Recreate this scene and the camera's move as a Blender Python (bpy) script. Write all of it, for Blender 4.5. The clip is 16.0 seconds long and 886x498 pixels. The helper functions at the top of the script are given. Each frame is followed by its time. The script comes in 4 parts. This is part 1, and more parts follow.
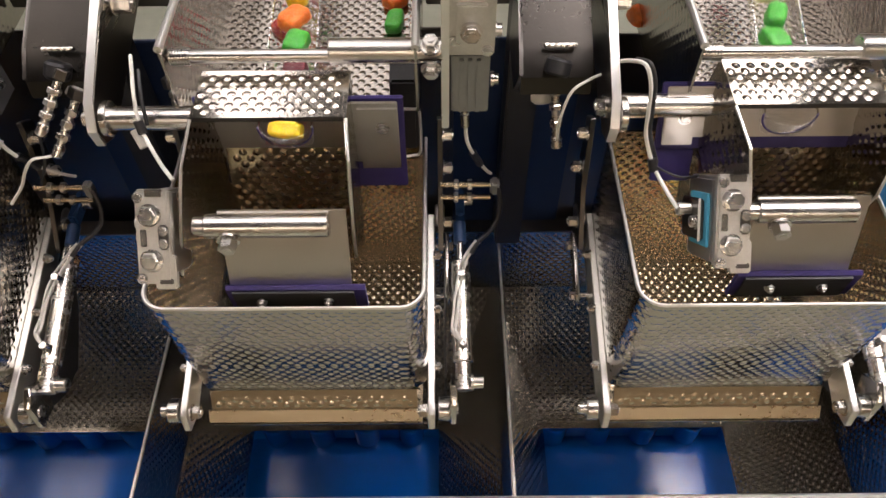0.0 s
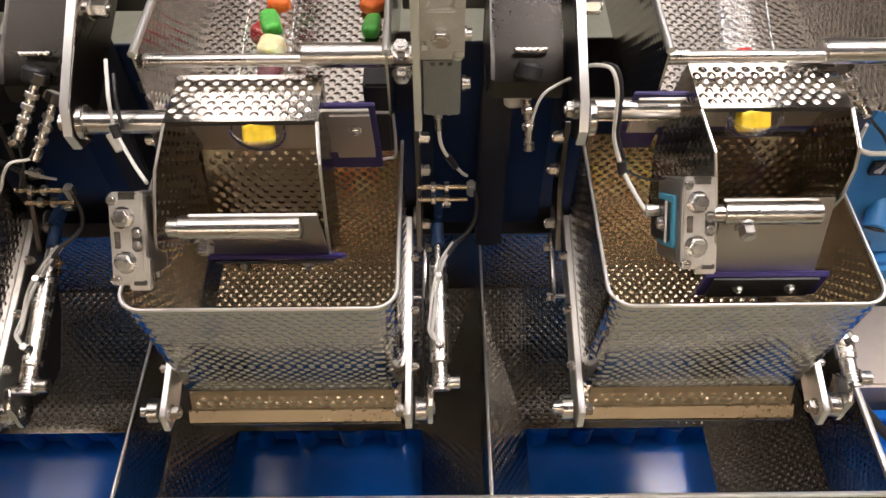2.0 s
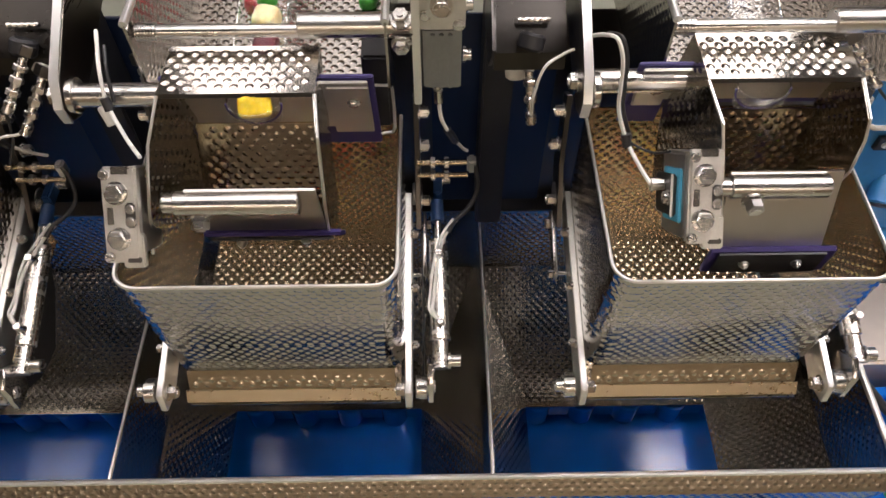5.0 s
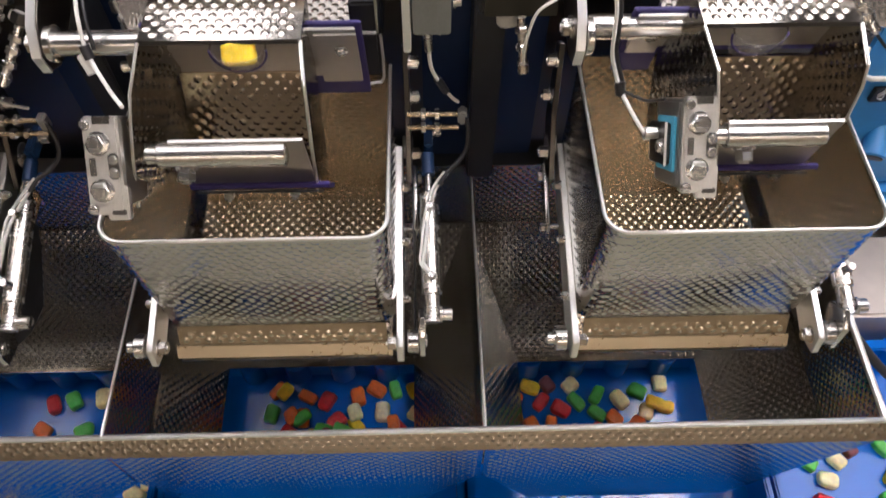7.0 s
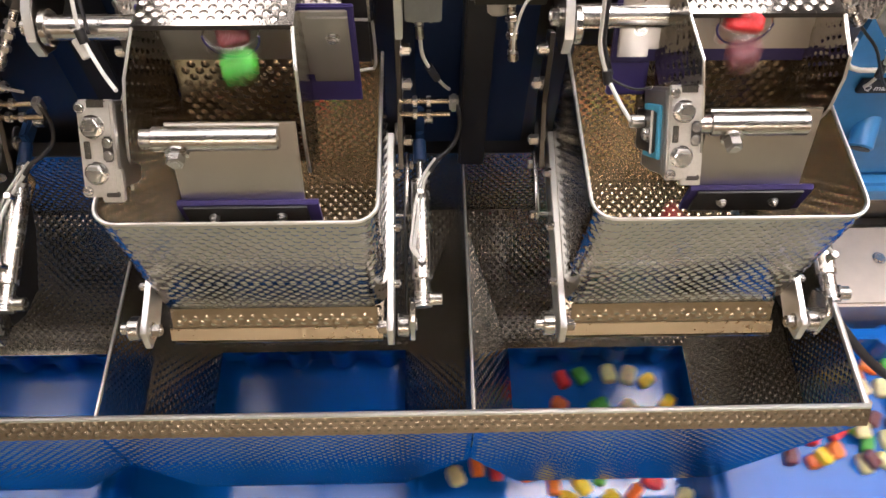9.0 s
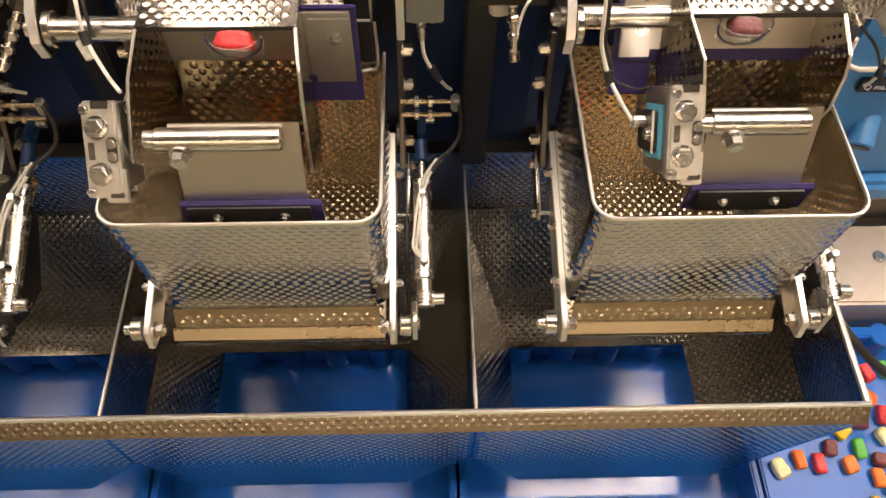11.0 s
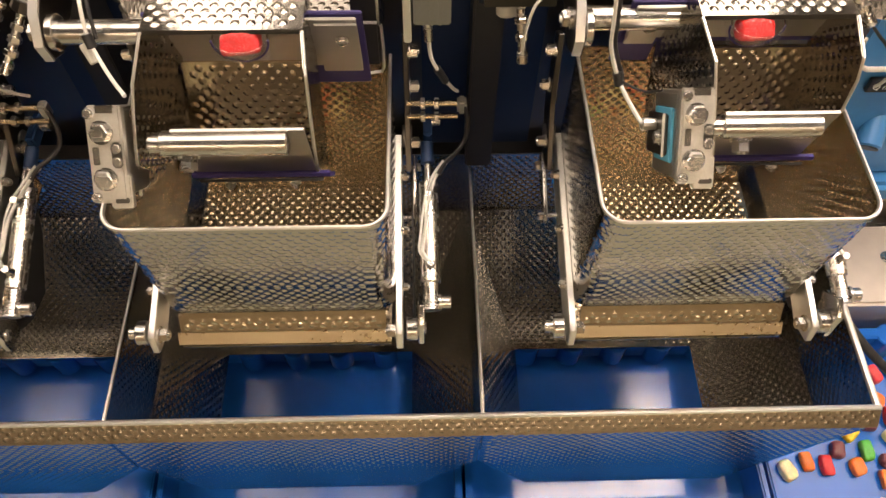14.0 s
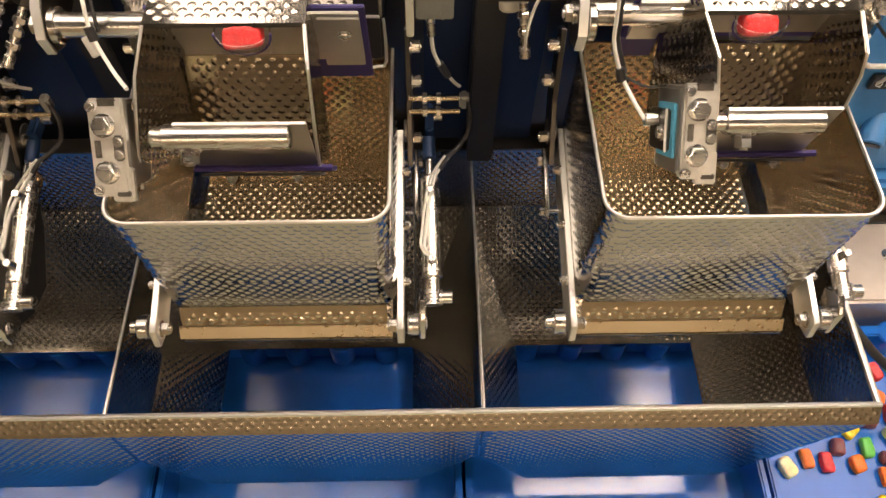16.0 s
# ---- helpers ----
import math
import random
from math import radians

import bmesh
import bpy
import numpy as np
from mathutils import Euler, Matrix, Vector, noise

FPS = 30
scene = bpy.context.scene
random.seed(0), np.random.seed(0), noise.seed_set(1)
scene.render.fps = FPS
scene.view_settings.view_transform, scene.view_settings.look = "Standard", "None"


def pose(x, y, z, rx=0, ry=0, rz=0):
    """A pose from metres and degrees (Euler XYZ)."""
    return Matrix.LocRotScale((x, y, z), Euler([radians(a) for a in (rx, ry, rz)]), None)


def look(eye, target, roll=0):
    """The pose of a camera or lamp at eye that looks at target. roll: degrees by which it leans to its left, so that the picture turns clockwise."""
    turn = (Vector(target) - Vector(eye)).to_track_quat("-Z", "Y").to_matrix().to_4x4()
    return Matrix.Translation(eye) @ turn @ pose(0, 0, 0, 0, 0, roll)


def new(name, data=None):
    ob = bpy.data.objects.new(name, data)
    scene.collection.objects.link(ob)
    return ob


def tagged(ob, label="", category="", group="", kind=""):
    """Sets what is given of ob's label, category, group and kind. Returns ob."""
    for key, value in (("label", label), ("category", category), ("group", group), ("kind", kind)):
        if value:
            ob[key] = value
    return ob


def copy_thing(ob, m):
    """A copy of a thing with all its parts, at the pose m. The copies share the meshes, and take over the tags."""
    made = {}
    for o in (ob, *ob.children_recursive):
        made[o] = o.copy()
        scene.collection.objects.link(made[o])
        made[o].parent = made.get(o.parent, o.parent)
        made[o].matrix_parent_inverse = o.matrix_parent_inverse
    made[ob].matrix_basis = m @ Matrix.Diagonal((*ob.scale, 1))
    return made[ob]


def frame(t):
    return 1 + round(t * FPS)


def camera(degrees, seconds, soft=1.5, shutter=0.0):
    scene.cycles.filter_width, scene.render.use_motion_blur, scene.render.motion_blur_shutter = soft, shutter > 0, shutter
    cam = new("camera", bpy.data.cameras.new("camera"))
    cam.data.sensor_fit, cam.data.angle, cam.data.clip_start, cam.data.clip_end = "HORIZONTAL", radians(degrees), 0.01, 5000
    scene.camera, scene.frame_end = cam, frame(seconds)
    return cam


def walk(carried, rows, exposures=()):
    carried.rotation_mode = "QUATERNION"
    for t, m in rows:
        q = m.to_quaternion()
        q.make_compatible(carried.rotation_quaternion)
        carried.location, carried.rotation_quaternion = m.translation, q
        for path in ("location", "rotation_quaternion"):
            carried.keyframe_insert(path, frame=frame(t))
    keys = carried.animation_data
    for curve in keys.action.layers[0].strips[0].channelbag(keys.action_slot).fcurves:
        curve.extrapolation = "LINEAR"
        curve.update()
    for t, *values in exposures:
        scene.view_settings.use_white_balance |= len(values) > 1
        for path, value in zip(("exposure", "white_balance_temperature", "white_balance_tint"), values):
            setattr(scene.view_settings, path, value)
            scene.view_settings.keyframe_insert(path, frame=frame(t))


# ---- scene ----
cam = camera(60.6, 16.0, shutter=0.5)
PATH = [
    (0, (0.04, 0.045, 1.821), (0.041, 1.243, 0.219), -0.4),
    (0.5, (0.044, 0.041, 1.821), (0.044, 1.239, 0.219), -0.4),
    (1, (0.047, 0.039, 1.82), (0.049, 1.237, 0.219), -0.2),
    (1.5, (0.048, 0.037, 1.819), (0.053, 1.237, 0.22), -0.1),
    (2, (0.058, 0.04, 1.827), (0.066, 1.242, 0.228), -0.2),
    (2.5, (0.061, 0.04, 1.822), (0.074, 1.242, 0.223), -0.4),
    (3, (0.059, 0.039, 1.822), (0.076, 1.237, 0.22), -0.4),
    (3.5, (0.058, 0.032, 1.822), (0.073, 1.228, 0.219), -0.4),
    (4, (0.058, 0.033, 1.82), (0.07, 1.227, 0.215), -0.5),
    (4.2, (0.054, 0.036, 1.818), (0.068, 1.226, 0.211), -0.2),
    (6.3, (0.056, 0.046, 1.815), (0.08, 1.167, 0.158), 0.0),
    (6.5, (0.056, 0.046, 1.814), (0.091, 1.206, 0.185), 0.3),
    (7, (0.056, 0.042, 1.807), (0.091, 1.117, 0.121), 0.5),
    (7.5, (0.056, 0.041, 1.806), (0.096, 1.08, 0.098), 1.0),
    (8, (0.055, 0.041, 1.807), (0.1, 1.079, 0.098), 1.4),
    (8.5, (0.057, 0.038, 1.811), (0.104, 1.084, 0.108), 1.5),
    (9, (0.06, 0.034, 1.813), (0.107, 1.086, 0.112), 1.5),
    (11.5, (0.057, 0.033, 1.815), (0.103, 1.083, 0.114), 1.3),
    (12, (0.056, 0.033, 1.815), (0.099, 1.083, 0.113), 1.2),
    (12.5, (0.057, 0.035, 1.815), (0.099, 1.084, 0.112), 1.2),
    (13, (0.056, 0.034, 1.817), (0.101, 1.082, 0.114), 1.2),
    (13.5, (0.055, 0.036, 1.815), (0.099, 1.086, 0.114), 1.3),
    (14, (0.054, 0.04, 1.813), (0.097, 1.085, 0.109), 1.1),
    (14.5, (0.054, 0.04, 1.813), (0.1, 1.081, 0.105), 1.3),
    (15, (0.054, 0.04, 1.813), (0.098, 1.075, 0.102), 1.2),
    (15.5, (0.054, 0.039, 1.816), (0.097, 1.078, 0.108), 1.2),
    (16, (0.053, 0.039, 1.812), (0.095, 1.077, 0.103), 1.3),
]
walk(cam, [(t, look(eye, target, roll)) for t, eye, target, roll in PATH],
     exposures=[(0, 0.03, 6050, 16), (4, 0.03, 6050, 16), (7, 0.18, 5650, 16), (9, 0.35, 5950, 16), (11, 0.35, 7250, 16), (16, 0.35, 7250, 16)])

# ---- room light and exposure ----
world = bpy.data.worlds.new("room_air")
world.use_nodes = True
world.node_tree.nodes["Background"].inputs[0].default_value = (0.9, 0.85, 0.78, 1)
world.node_tree.nodes["Background"].inputs[1].default_value = 0.004
scene.world = world


# ---- materials ----
def mat(name):
    m = bpy.data.materials.new(name)
    m.use_nodes = True
    nt = m.node_tree
    return m, nt, nt.nodes["Principled BSDF"]


def math_node(nt, op, a, b=None, c=None):
    n = nt.nodes.new("ShaderNodeMath")
    n.operation = op
    for i, v in enumerate((a, b, c)):
        if v is None:
            continue
        if isinstance(v, (int, float)):
            n.inputs[i].default_value = v
        else:
            nt.links.new(v, n.inputs[i])
    return n.outputs[0]


def ramp(nt, src, stops):
    r = nt.nodes.new("ShaderNodeValToRGB")
    els = r.color_ramp.elements
    while len(els) < len(stops):
        els.new(0.5)
    for e, (p, c) in zip(els, stops):
        e.position, e.color = p, (*c, 1) if len(c) == 3 else c
    nt.links.new(src, r.inputs[0])
    return r.outputs[0]


def noise_tex(nt, scale, detail=4, stretch=None, coords="Object"):
    tc = nt.nodes.new("ShaderNodeTexCoord")
    mp = nt.nodes.new("ShaderNodeMapping")
    if stretch:
        mp.inputs["Scale"].default_value = stretch
    nt.links.new(tc.outputs[coords], mp.inputs[0])
    n = nt.nodes.new("ShaderNodeTexNoise")
    n.inputs["Scale"].default_value, n.inputs["Detail"].default_value = scale, detail
    nt.links.new(mp.outputs[0], n.inputs["Vector"])
    return n.outputs[0]


def plain(name, col, rough=0.5, metal=0.0, vary=0.15, scale=60, bump=0.1, coat=0.0, sss=0.0):
    """Paint, plastic, rubber or rough metal with two scales of variation."""
    m, nt, b = mat(name)
    fine, coarse = noise_tex(nt, scale * 6, 3), noise_tex(nt, scale, 4)
    both = math_node(nt, "ADD", math_node(nt, "MULTIPLY", fine, 0.4), math_node(nt, "MULTIPLY", coarse, 0.6))
    lo, hi = tuple(c * (1 - vary) for c in col), tuple(min(1, c * (1 + vary)) for c in col)
    nt.links.new(ramp(nt, both, [(0.3, lo), (0.7, hi)]), b.inputs["Base Color"])
    nt.links.new(math_node(nt, "MULTIPLY_ADD", both, 0.3, rough - 0.15), b.inputs["Roughness"])
    b.inputs["Metallic"].default_value = metal
    b.inputs["Coat Weight"].default_value = coat
    if sss:
        b.inputs["Subsurface Weight"].default_value = sss
        b.inputs["Subsurface Radius"].default_value = (0.006, 0.004, 0.003)
        b.inputs["Subsurface Scale"].default_value = 0.6
    if bump:
        bp = nt.nodes.new("ShaderNodeBump")
        bp.inputs["Strength"].default_value, bp.inputs["Distance"].default_value = bump, 0.001
        nt.links.new(fine, bp.inputs["Height"])
        nt.links.new(bp.outputs[0], b.inputs["Normal"])
    return m


def glossy(name, col, rough):
    """Smooth moulded plastic with faint scuffs."""
    m, nt, b = mat(name)
    scuff, cloud = noise_tex(nt, 240, 3, (0.15, 1, 1)), noise_tex(nt, 16, 3)
    lo, hi = tuple(c * 0.9 for c in col), tuple(c * 1.08 for c in col)
    nt.links.new(ramp(nt, cloud, [(0.3, lo), (0.7, hi)]), b.inputs["Base Color"])
    nt.links.new(math_node(nt, "MULTIPLY_ADD", scuff, 0.06, rough - 0.03), b.inputs["Roughness"])
    b.inputs["IOR"].default_value = 1.52
    return m


def steel(name, col=(0.62, 0.6, 0.57), rough=0.22, brushed=None):
    m, nt, b = mat(name)
    smear = noise_tex(nt, 14, 5)
    grain = noise_tex(nt, 220, 2, brushed or (1, 1, 1))
    nt.links.new(ramp(nt, smear, [(0.25, tuple(c * 0.86 for c in col)), (0.75, col)]), b.inputs["Base Color"])
    r = math_node(nt, "ADD", math_node(nt, "MULTIPLY", smear, 0.14), math_node(nt, "MULTIPLY_ADD", grain, 0.12, rough - 0.13))
    nt.links.new(r, b.inputs["Roughness"])
    b.inputs["Metallic"].default_value = 1
    bp = nt.nodes.new("ShaderNodeBump")
    bp.inputs["Strength"].default_value, bp.inputs["Distance"].default_value = 0.12, 0.0006
    nt.links.new(grain, bp.inputs["Height"])
    nt.links.new(bp.outputs[0], b.inputs["Normal"])
    return m


RELIEF = {}


def dimpled(name, pitch, size, depth, col=(0.6, 0.58, 0.55), rough=0.16, seg=8, crinkle=0.12):
    """Embossed stainless sheet; part() raises its staggered round dimples as real relief."""
    m, nt, b = mat(name)
    wav, pit = noise_tex(nt, 9, 2), noise_tex(nt, 420 if crinkle < 0.5 else 190, 3)
    bp = nt.nodes.new("ShaderNodeBump")
    bp.inputs["Strength"].default_value, bp.inputs["Distance"].default_value = 0.8, 0.0006
    nt.links.new(math_node(nt, "ADD", math_node(nt, "MULTIPLY", wav, 1.6), math_node(nt, "MULTIPLY", pit, crinkle)), bp.inputs["Height"])
    nt.links.new(bp.outputs[0], b.inputs["Normal"])
    smear, streak = noise_tex(nt, 20, 5), noise_tex(nt, 90, 3, (1, 1, 0.15))
    both = math_node(nt, "ADD", math_node(nt, "MULTIPLY", smear, 0.7), math_node(nt, "MULTIPLY", streak, 0.3))
    nt.links.new(ramp(nt, both, [(0.2, tuple(c * 0.8 for c in col)), (0.75, col)]), b.inputs["Base Color"])
    nt.links.new(math_node(nt, "MULTIPLY_ADD", both, 0.14, rough - 0.06), b.inputs["Roughness"])
    b.inputs["Metallic"].default_value = 1
    RELIEF[name] = (pitch, size, depth, seg)
    return m


def glow(name, col, power):
    m, nt, b = mat(name)
    b.inputs["Emission Color"].default_value = (*col, 1)
    b.inputs["Emission Strength"].default_value = power
    b.inputs["Base Color"].default_value = (0.8, 0.8, 0.8, 1)
    return m


DIM_SMALL = dimpled("dimpled_sheet", 0.0101, 0.0035, 0.0009, (0.6, 0.565, 0.51), 0.14)
# Lip sheet colour warmed to hold part of its gold reflection
DIM_LIP = dimpled("shallow_dimpled_gold_lip", 0.0101, 0.0036, 0.0006, (0.6, 0.55, 0.45), 0.18, 8, 1.0)
DIM_RIM = dimpled("soft_dimpled_rim", 0.0101, 0.0036, 0.0005, (0.5, 0.46, 0.40), 0.24)
DIM_SOFT = dimpled("dimpled_trough_sheet", 0.0101, 0.0035, 0.00045, (0.47, 0.445, 0.40), 0.14)
DIM_PAN = dimpled("dimpled_pan_sheet", 0.0101, 0.0035, 0.00055, (0.44, 0.41, 0.37), 0.2)
# Gold reflections inside hopper and chute are tinted into this steel
DIM_BACK_WARM = dimpled("warm_tinted_back_sheet", 0.0101, 0.0036, 0.0009, (0.68, 0.57, 0.42), 0.16)
DIM_BIG = dimpled("dimpled_hood_sheet", 0.0101, 0.0035, 0.0012, (0.62, 0.585, 0.53), 0.15, 12)
# Gold gleam of the door lip put into the base colour
LIP_GOLD = steel("gold_tinted_pitted_lip", (0.6, 0.53, 0.4), 0.3)
STEEL = steel("brushed_steel", brushed=(0.05, 1, 1))
STEEL_MATT = steel("bead_blasted_steel", (0.58, 0.56, 0.53), 0.38)
POLISHED = steel("turned_steel", (0.66, 0.64, 0.61), 0.27, (0.08, 1, 1))
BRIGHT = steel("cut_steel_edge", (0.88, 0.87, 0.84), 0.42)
DARK_STEEL = steel("dark_steel", (0.13, 0.122, 0.115), 0.34)
# Dark brown for the bearing plate webs, near black for the probe brackets
WEB = steel("dark_brown_steel", (0.17, 0.15, 0.13), 0.3, (1, 0.06, 1))
BRACKET = steel("near_black_steel", (0.055, 0.05, 0.045), 0.3)
CAST = plain("cast_aluminium", (0.62, 0.6, 0.56), 0.42, 0.9, 0.1, 90, 0.25)
ALU_GREY = plain("anodised_aluminium", (0.3, 0.3, 0.3), 0.42, 0.9, 0.1, 60, 0.1)
BRASS = steel("nickel_brass", (0.55, 0.45, 0.32), 0.25)
BLACK = plain("black_plastic", (0.018, 0.018, 0.02), 0.45, 0, 0.3, 60, 0.15)
WHITE_CABLE = plain("white_cable", (0.72, 0.71, 0.66), 0.45, 0, 0.06, 80, 0.05)
WHITE_PLASTIC = plain("white_plastic", (0.68, 0.66, 0.6), 0.4, 0, 0.08, 80, 0.05)
BLUE_BELT = glossy("blue_belt", (0.006, 0.115, 0.5), 0.15)
BLUE_TRAY = glossy("blue_tray_plastic", (0.006, 0.12, 0.51), 0.13)
BLUE_PAINT = plain("blue_enamel", (0.05, 0.24, 0.56), 0.35, 0, 0.1, 20, 0.1, 0.3)
# Rear panel blue, darkened to carry the shade behind the hoppers
BLUE_SHADED = plain("shaded_blue_enamel", (0.006, 0.018, 0.06), 0.4, 0, 0.15, 20, 0.1)
BLUE_FORK = plain("blue_fork_plastic", (0.015, 0.05, 0.15), 0.4, 0, 0.15, 60, 0.1)
PURPLE = plain("purple_rubber", (0.038, 0.027, 0.14), 0.5, 0, 0.15, 60, 0.1)
CYAN = plain("cyan_gasket", (0.1, 0.42, 0.62), 0.5, 0, 0.1, 60, 0.1)
CONCRETE = plain("painted_floor", (0.36, 0.38, 0.31), 0.5, 0, 0.15, 3, 0.1)
WALL = plain("wall_paint", (0.38, 0.3, 0.215), 0.7, 0, 0.06, 3, 0.05)
CEIL = plain("ceiling_paint", (0.09, 0.08, 0.075), 0.8, 0, 0.05, 3, 0.05)
PALE_STEEL = plain("pale_stainless", (0.6, 0.52, 0.45), 0.4, 0.6, 0.08, 12, 0.05)
PAPER = plain("white_label", (0.8, 0.8, 0.78), 0.6, 0, 0.04, 40, 0.02)


def clear_plastic(name, gloss):
    """Thin crinkled clear film: mostly see-through, with sharp glints."""
    m, nt, b = mat(name)
    b.inputs["Base Color"].default_value = (0.9, 0.9, 0.88, 1)
    b.inputs["Metallic"].default_value = 1.0
    b.inputs["Roughness"].default_value = 0.18
    bp = nt.nodes.new("ShaderNodeBump")
    bp.inputs["Strength"].default_value, bp.inputs["Distance"].default_value = 0.8, 0.002
    nt.links.new(noise_tex(nt, 170, 2), bp.inputs["Height"])
    nt.links.new(bp.outputs[0], b.inputs["Normal"])
    mix, see = nt.nodes.new("ShaderNodeMixShader"), nt.nodes.new("ShaderNodeBsdfTransparent")
    mix.inputs[0].default_value = gloss
    nt.links.new(see.outputs[0], mix.inputs[1])
    nt.links.new(b.outputs[0], mix.inputs[2])
    out = [n for n in nt.nodes if n.bl_idname == "ShaderNodeOutputMaterial"][0]
    nt.links.new(mix.outputs[0], out.inputs["Surface"])
    return m


CLEAR = clear_plastic("clear_plastic", 0.17)
CLEAR_EDGE = clear_plastic("clear_plastic_edge", 0.7)
FRONT_FILL = glow("lamp_diffuser", (1.0, 0.83, 0.6), 8.0)
SIDE_FILL = glow("side_fill_cover", (1.0, 0.89, 0.77), 28.0)
MAIN_LAMP = glow("square_lamp_diffuser", (1.0, 0.9, 0.8), 17.0)
NEAR_LAMP = glow("glowing_tile_diffuser", (1.0, 0.9, 0.79), 3.8)
REAR_LAMP = glow("long_lamp_diffuser", (1.0, 0.9, 0.79), 5.0)
SOFT_LAMP = glow("soft_lamp_diffuser", (1.0, 0.9, 0.79), 1.5)
def sugared(name, col):
    """Translucent fruit jelly under a coat of fine sugar grains."""
    m, nt, b = mat(name)
    cloud, grain = noise_tex(nt, 130, 3), noise_tex(nt, 1500, 2)
    body = ramp(nt, cloud, [(0.3, tuple(c * 0.75 for c in col)), (0.7, tuple(min(1, c * 1.15) for c in col))])
    sugar = nt.nodes.new("ShaderNodeMapRange")
    sugar.inputs["From Min"].default_value, sugar.inputs["From Max"].default_value = 0.56, 0.72
    sugar.inputs["To Max"].default_value = 0.55
    nt.links.new(grain, sugar.inputs["Value"])
    mix = nt.nodes.new("ShaderNodeMix")
    mix.data_type = "RGBA"
    nt.links.new(sugar.outputs[0], mix.inputs["Factor"])
    nt.links.new(body, mix.inputs["A"])
    mix.inputs["B"].default_value = (*(0.45 + 0.5 * c for c in col), 1)
    nt.links.new(mix.outputs["Result"], b.inputs["Base Color"])
    b.inputs["Roughness"].default_value = 0.33
    b.inputs["Subsurface Weight"].default_value = 0.5
    b.inputs["Subsurface Radius"].default_value = (0.008, 0.005, 0.003)
    b.inputs["Subsurface Scale"].default_value = 0.6
    bp = nt.nodes.new("ShaderNodeBump")
    bp.inputs["Strength"].default_value, bp.inputs["Distance"].default_value = 0.7, 0.0006
    nt.links.new(grain, bp.inputs["Height"])
    nt.links.new(bp.outputs[0], b.inputs["Normal"])
    return m


CANDY = {
    "red": sugared("red_candy", (0.72, 0.03, 0.035)),
    "orange": sugared("orange_candy", (0.86, 0.2, 0.015)),
    "yellow": sugared("yellow_candy", (0.88, 0.62, 0.015)),
    "green": sugared("green_candy", (0.08, 0.46, 0.05)),
    "white": sugared("pale_candy", (0.85, 0.78, 0.42)),
    "purple": sugared("dark_candy", (0.17, 0.035, 0.045)),
}


# ---- mesh helpers ----
def inside(poly, p):
    hit = False
    for (ax, ay), (bx, by) in zip(poly, poly[1:] + poly[:1]):
        if (ay > p[1]) != (by > p[1]) and p[0] < (bx - ax) * (p[1] - ay) / (by - ay) + ax:
            hit = not hit
    return hit


def clearance(seg, p):
    (ax, ay), (bx, by) = seg
    dx, dy = bx - ax, by - ay
    k = max(0, min(1, ((p[0] - ax) * dx + (p[1] - ay) * dy) / (dx * dx + dy * dy + 1e-12)))
    return math.hypot(p[0] - ax - k * dx, p[1] - ay - k * dy)


def emboss(bm, pitch, size, depth, seg):
    """Points and faces of the sheet, with a staggered grid of low domes on each of its broad faces."""
    bmesh.ops.recalc_face_normals(bm, faces=bm.faces[:])
    bmesh.ops.connect_verts_nonplanar(bm, angle_limit=0.004, faces=bm.faces[:])
    bm.normal_update()
    bm.verts.index_update()
    verts = [v.co[:] for v in bm.verts]
    faces = [[v.index for v in f.verts] for f in bm.faces]
    row = pitch * 0.53
    rings = ((1.0, -0.05), (0.82, 0.09), (0.58, 0.44), (0.3, 0.86))
    turn = [(math.cos(2 * math.pi * k / seg), math.sin(2 * math.pi * k / seg)) for k in range(seg)]
    for f in bm.faces:
        n = f.normal
        high = depth * (0.5 if abs(n.x) > 0.9 and n.x * f.verts[0].co.x > 0 else 1)
        if f.calc_area() < 6e-5 or n.z < -0.35:
            continue
        a = Vector((0, 1, 0)) if abs(n.x) > 0.75 else Vector((1, 0, 0))
        u = (a - n * a.dot(n)).normalized()
        v = n.cross(u)
        base = n * f.verts[0].co.dot(n)
        poly = [(w.co.dot(u), w.co.dot(v)) for w in f.verts]
        walls = []
        for lp in f.loops:
            e = lp.edge
            if len(e.link_faces) < 2 or e.calc_face_angle(1.0) > 0.45:
                walls.append(tuple((w.co.dot(u), w.co.dot(v)) for w in e.verts))
        x0, x1 = min(p[0] for p in poly), max(p[0] for p in poly)
        y0, y1 = min(p[1] for p in poly), max(p[1] for p in poly)
        for j in range(math.floor(y0 / row), math.ceil(y1 / row) + 1):
            for i in range(math.floor(x0 / pitch) - 1, math.ceil(x1 / pitch) + 1):
                p = ((i + 0.5 * (j % 2)) * pitch, j * row)
                if not inside(poly, p) or any(clearance(w, p) < size * 0.85 for w in walls):
                    continue
                c = base + u * p[0] + v * p[1]
                if c.y > 0.9:
                    continue
                k0 = len(verts)
                for rr, hh in rings:
                    lift = n * (hh * high)
                    verts += [(c + u * (size * rr * cx) + v * (size * rr * cy) + lift)[:] for cx, cy in turn]
                verts.append((c + n * high)[:])
                for q in range(len(rings) - 1):
                    for k in range(seg):
                        m = (k + 1) % seg
                        faces.append((k0 + q * seg + k, k0 + q * seg + m, k0 + (q + 1) * seg + m, k0 + (q + 1) * seg + k))
                q = k0 + (len(rings) - 1) * seg
                faces += [(q + k, q + (k + 1) % seg, k0 + len(rings) * seg) for k in range(seg)]
    return verts, faces


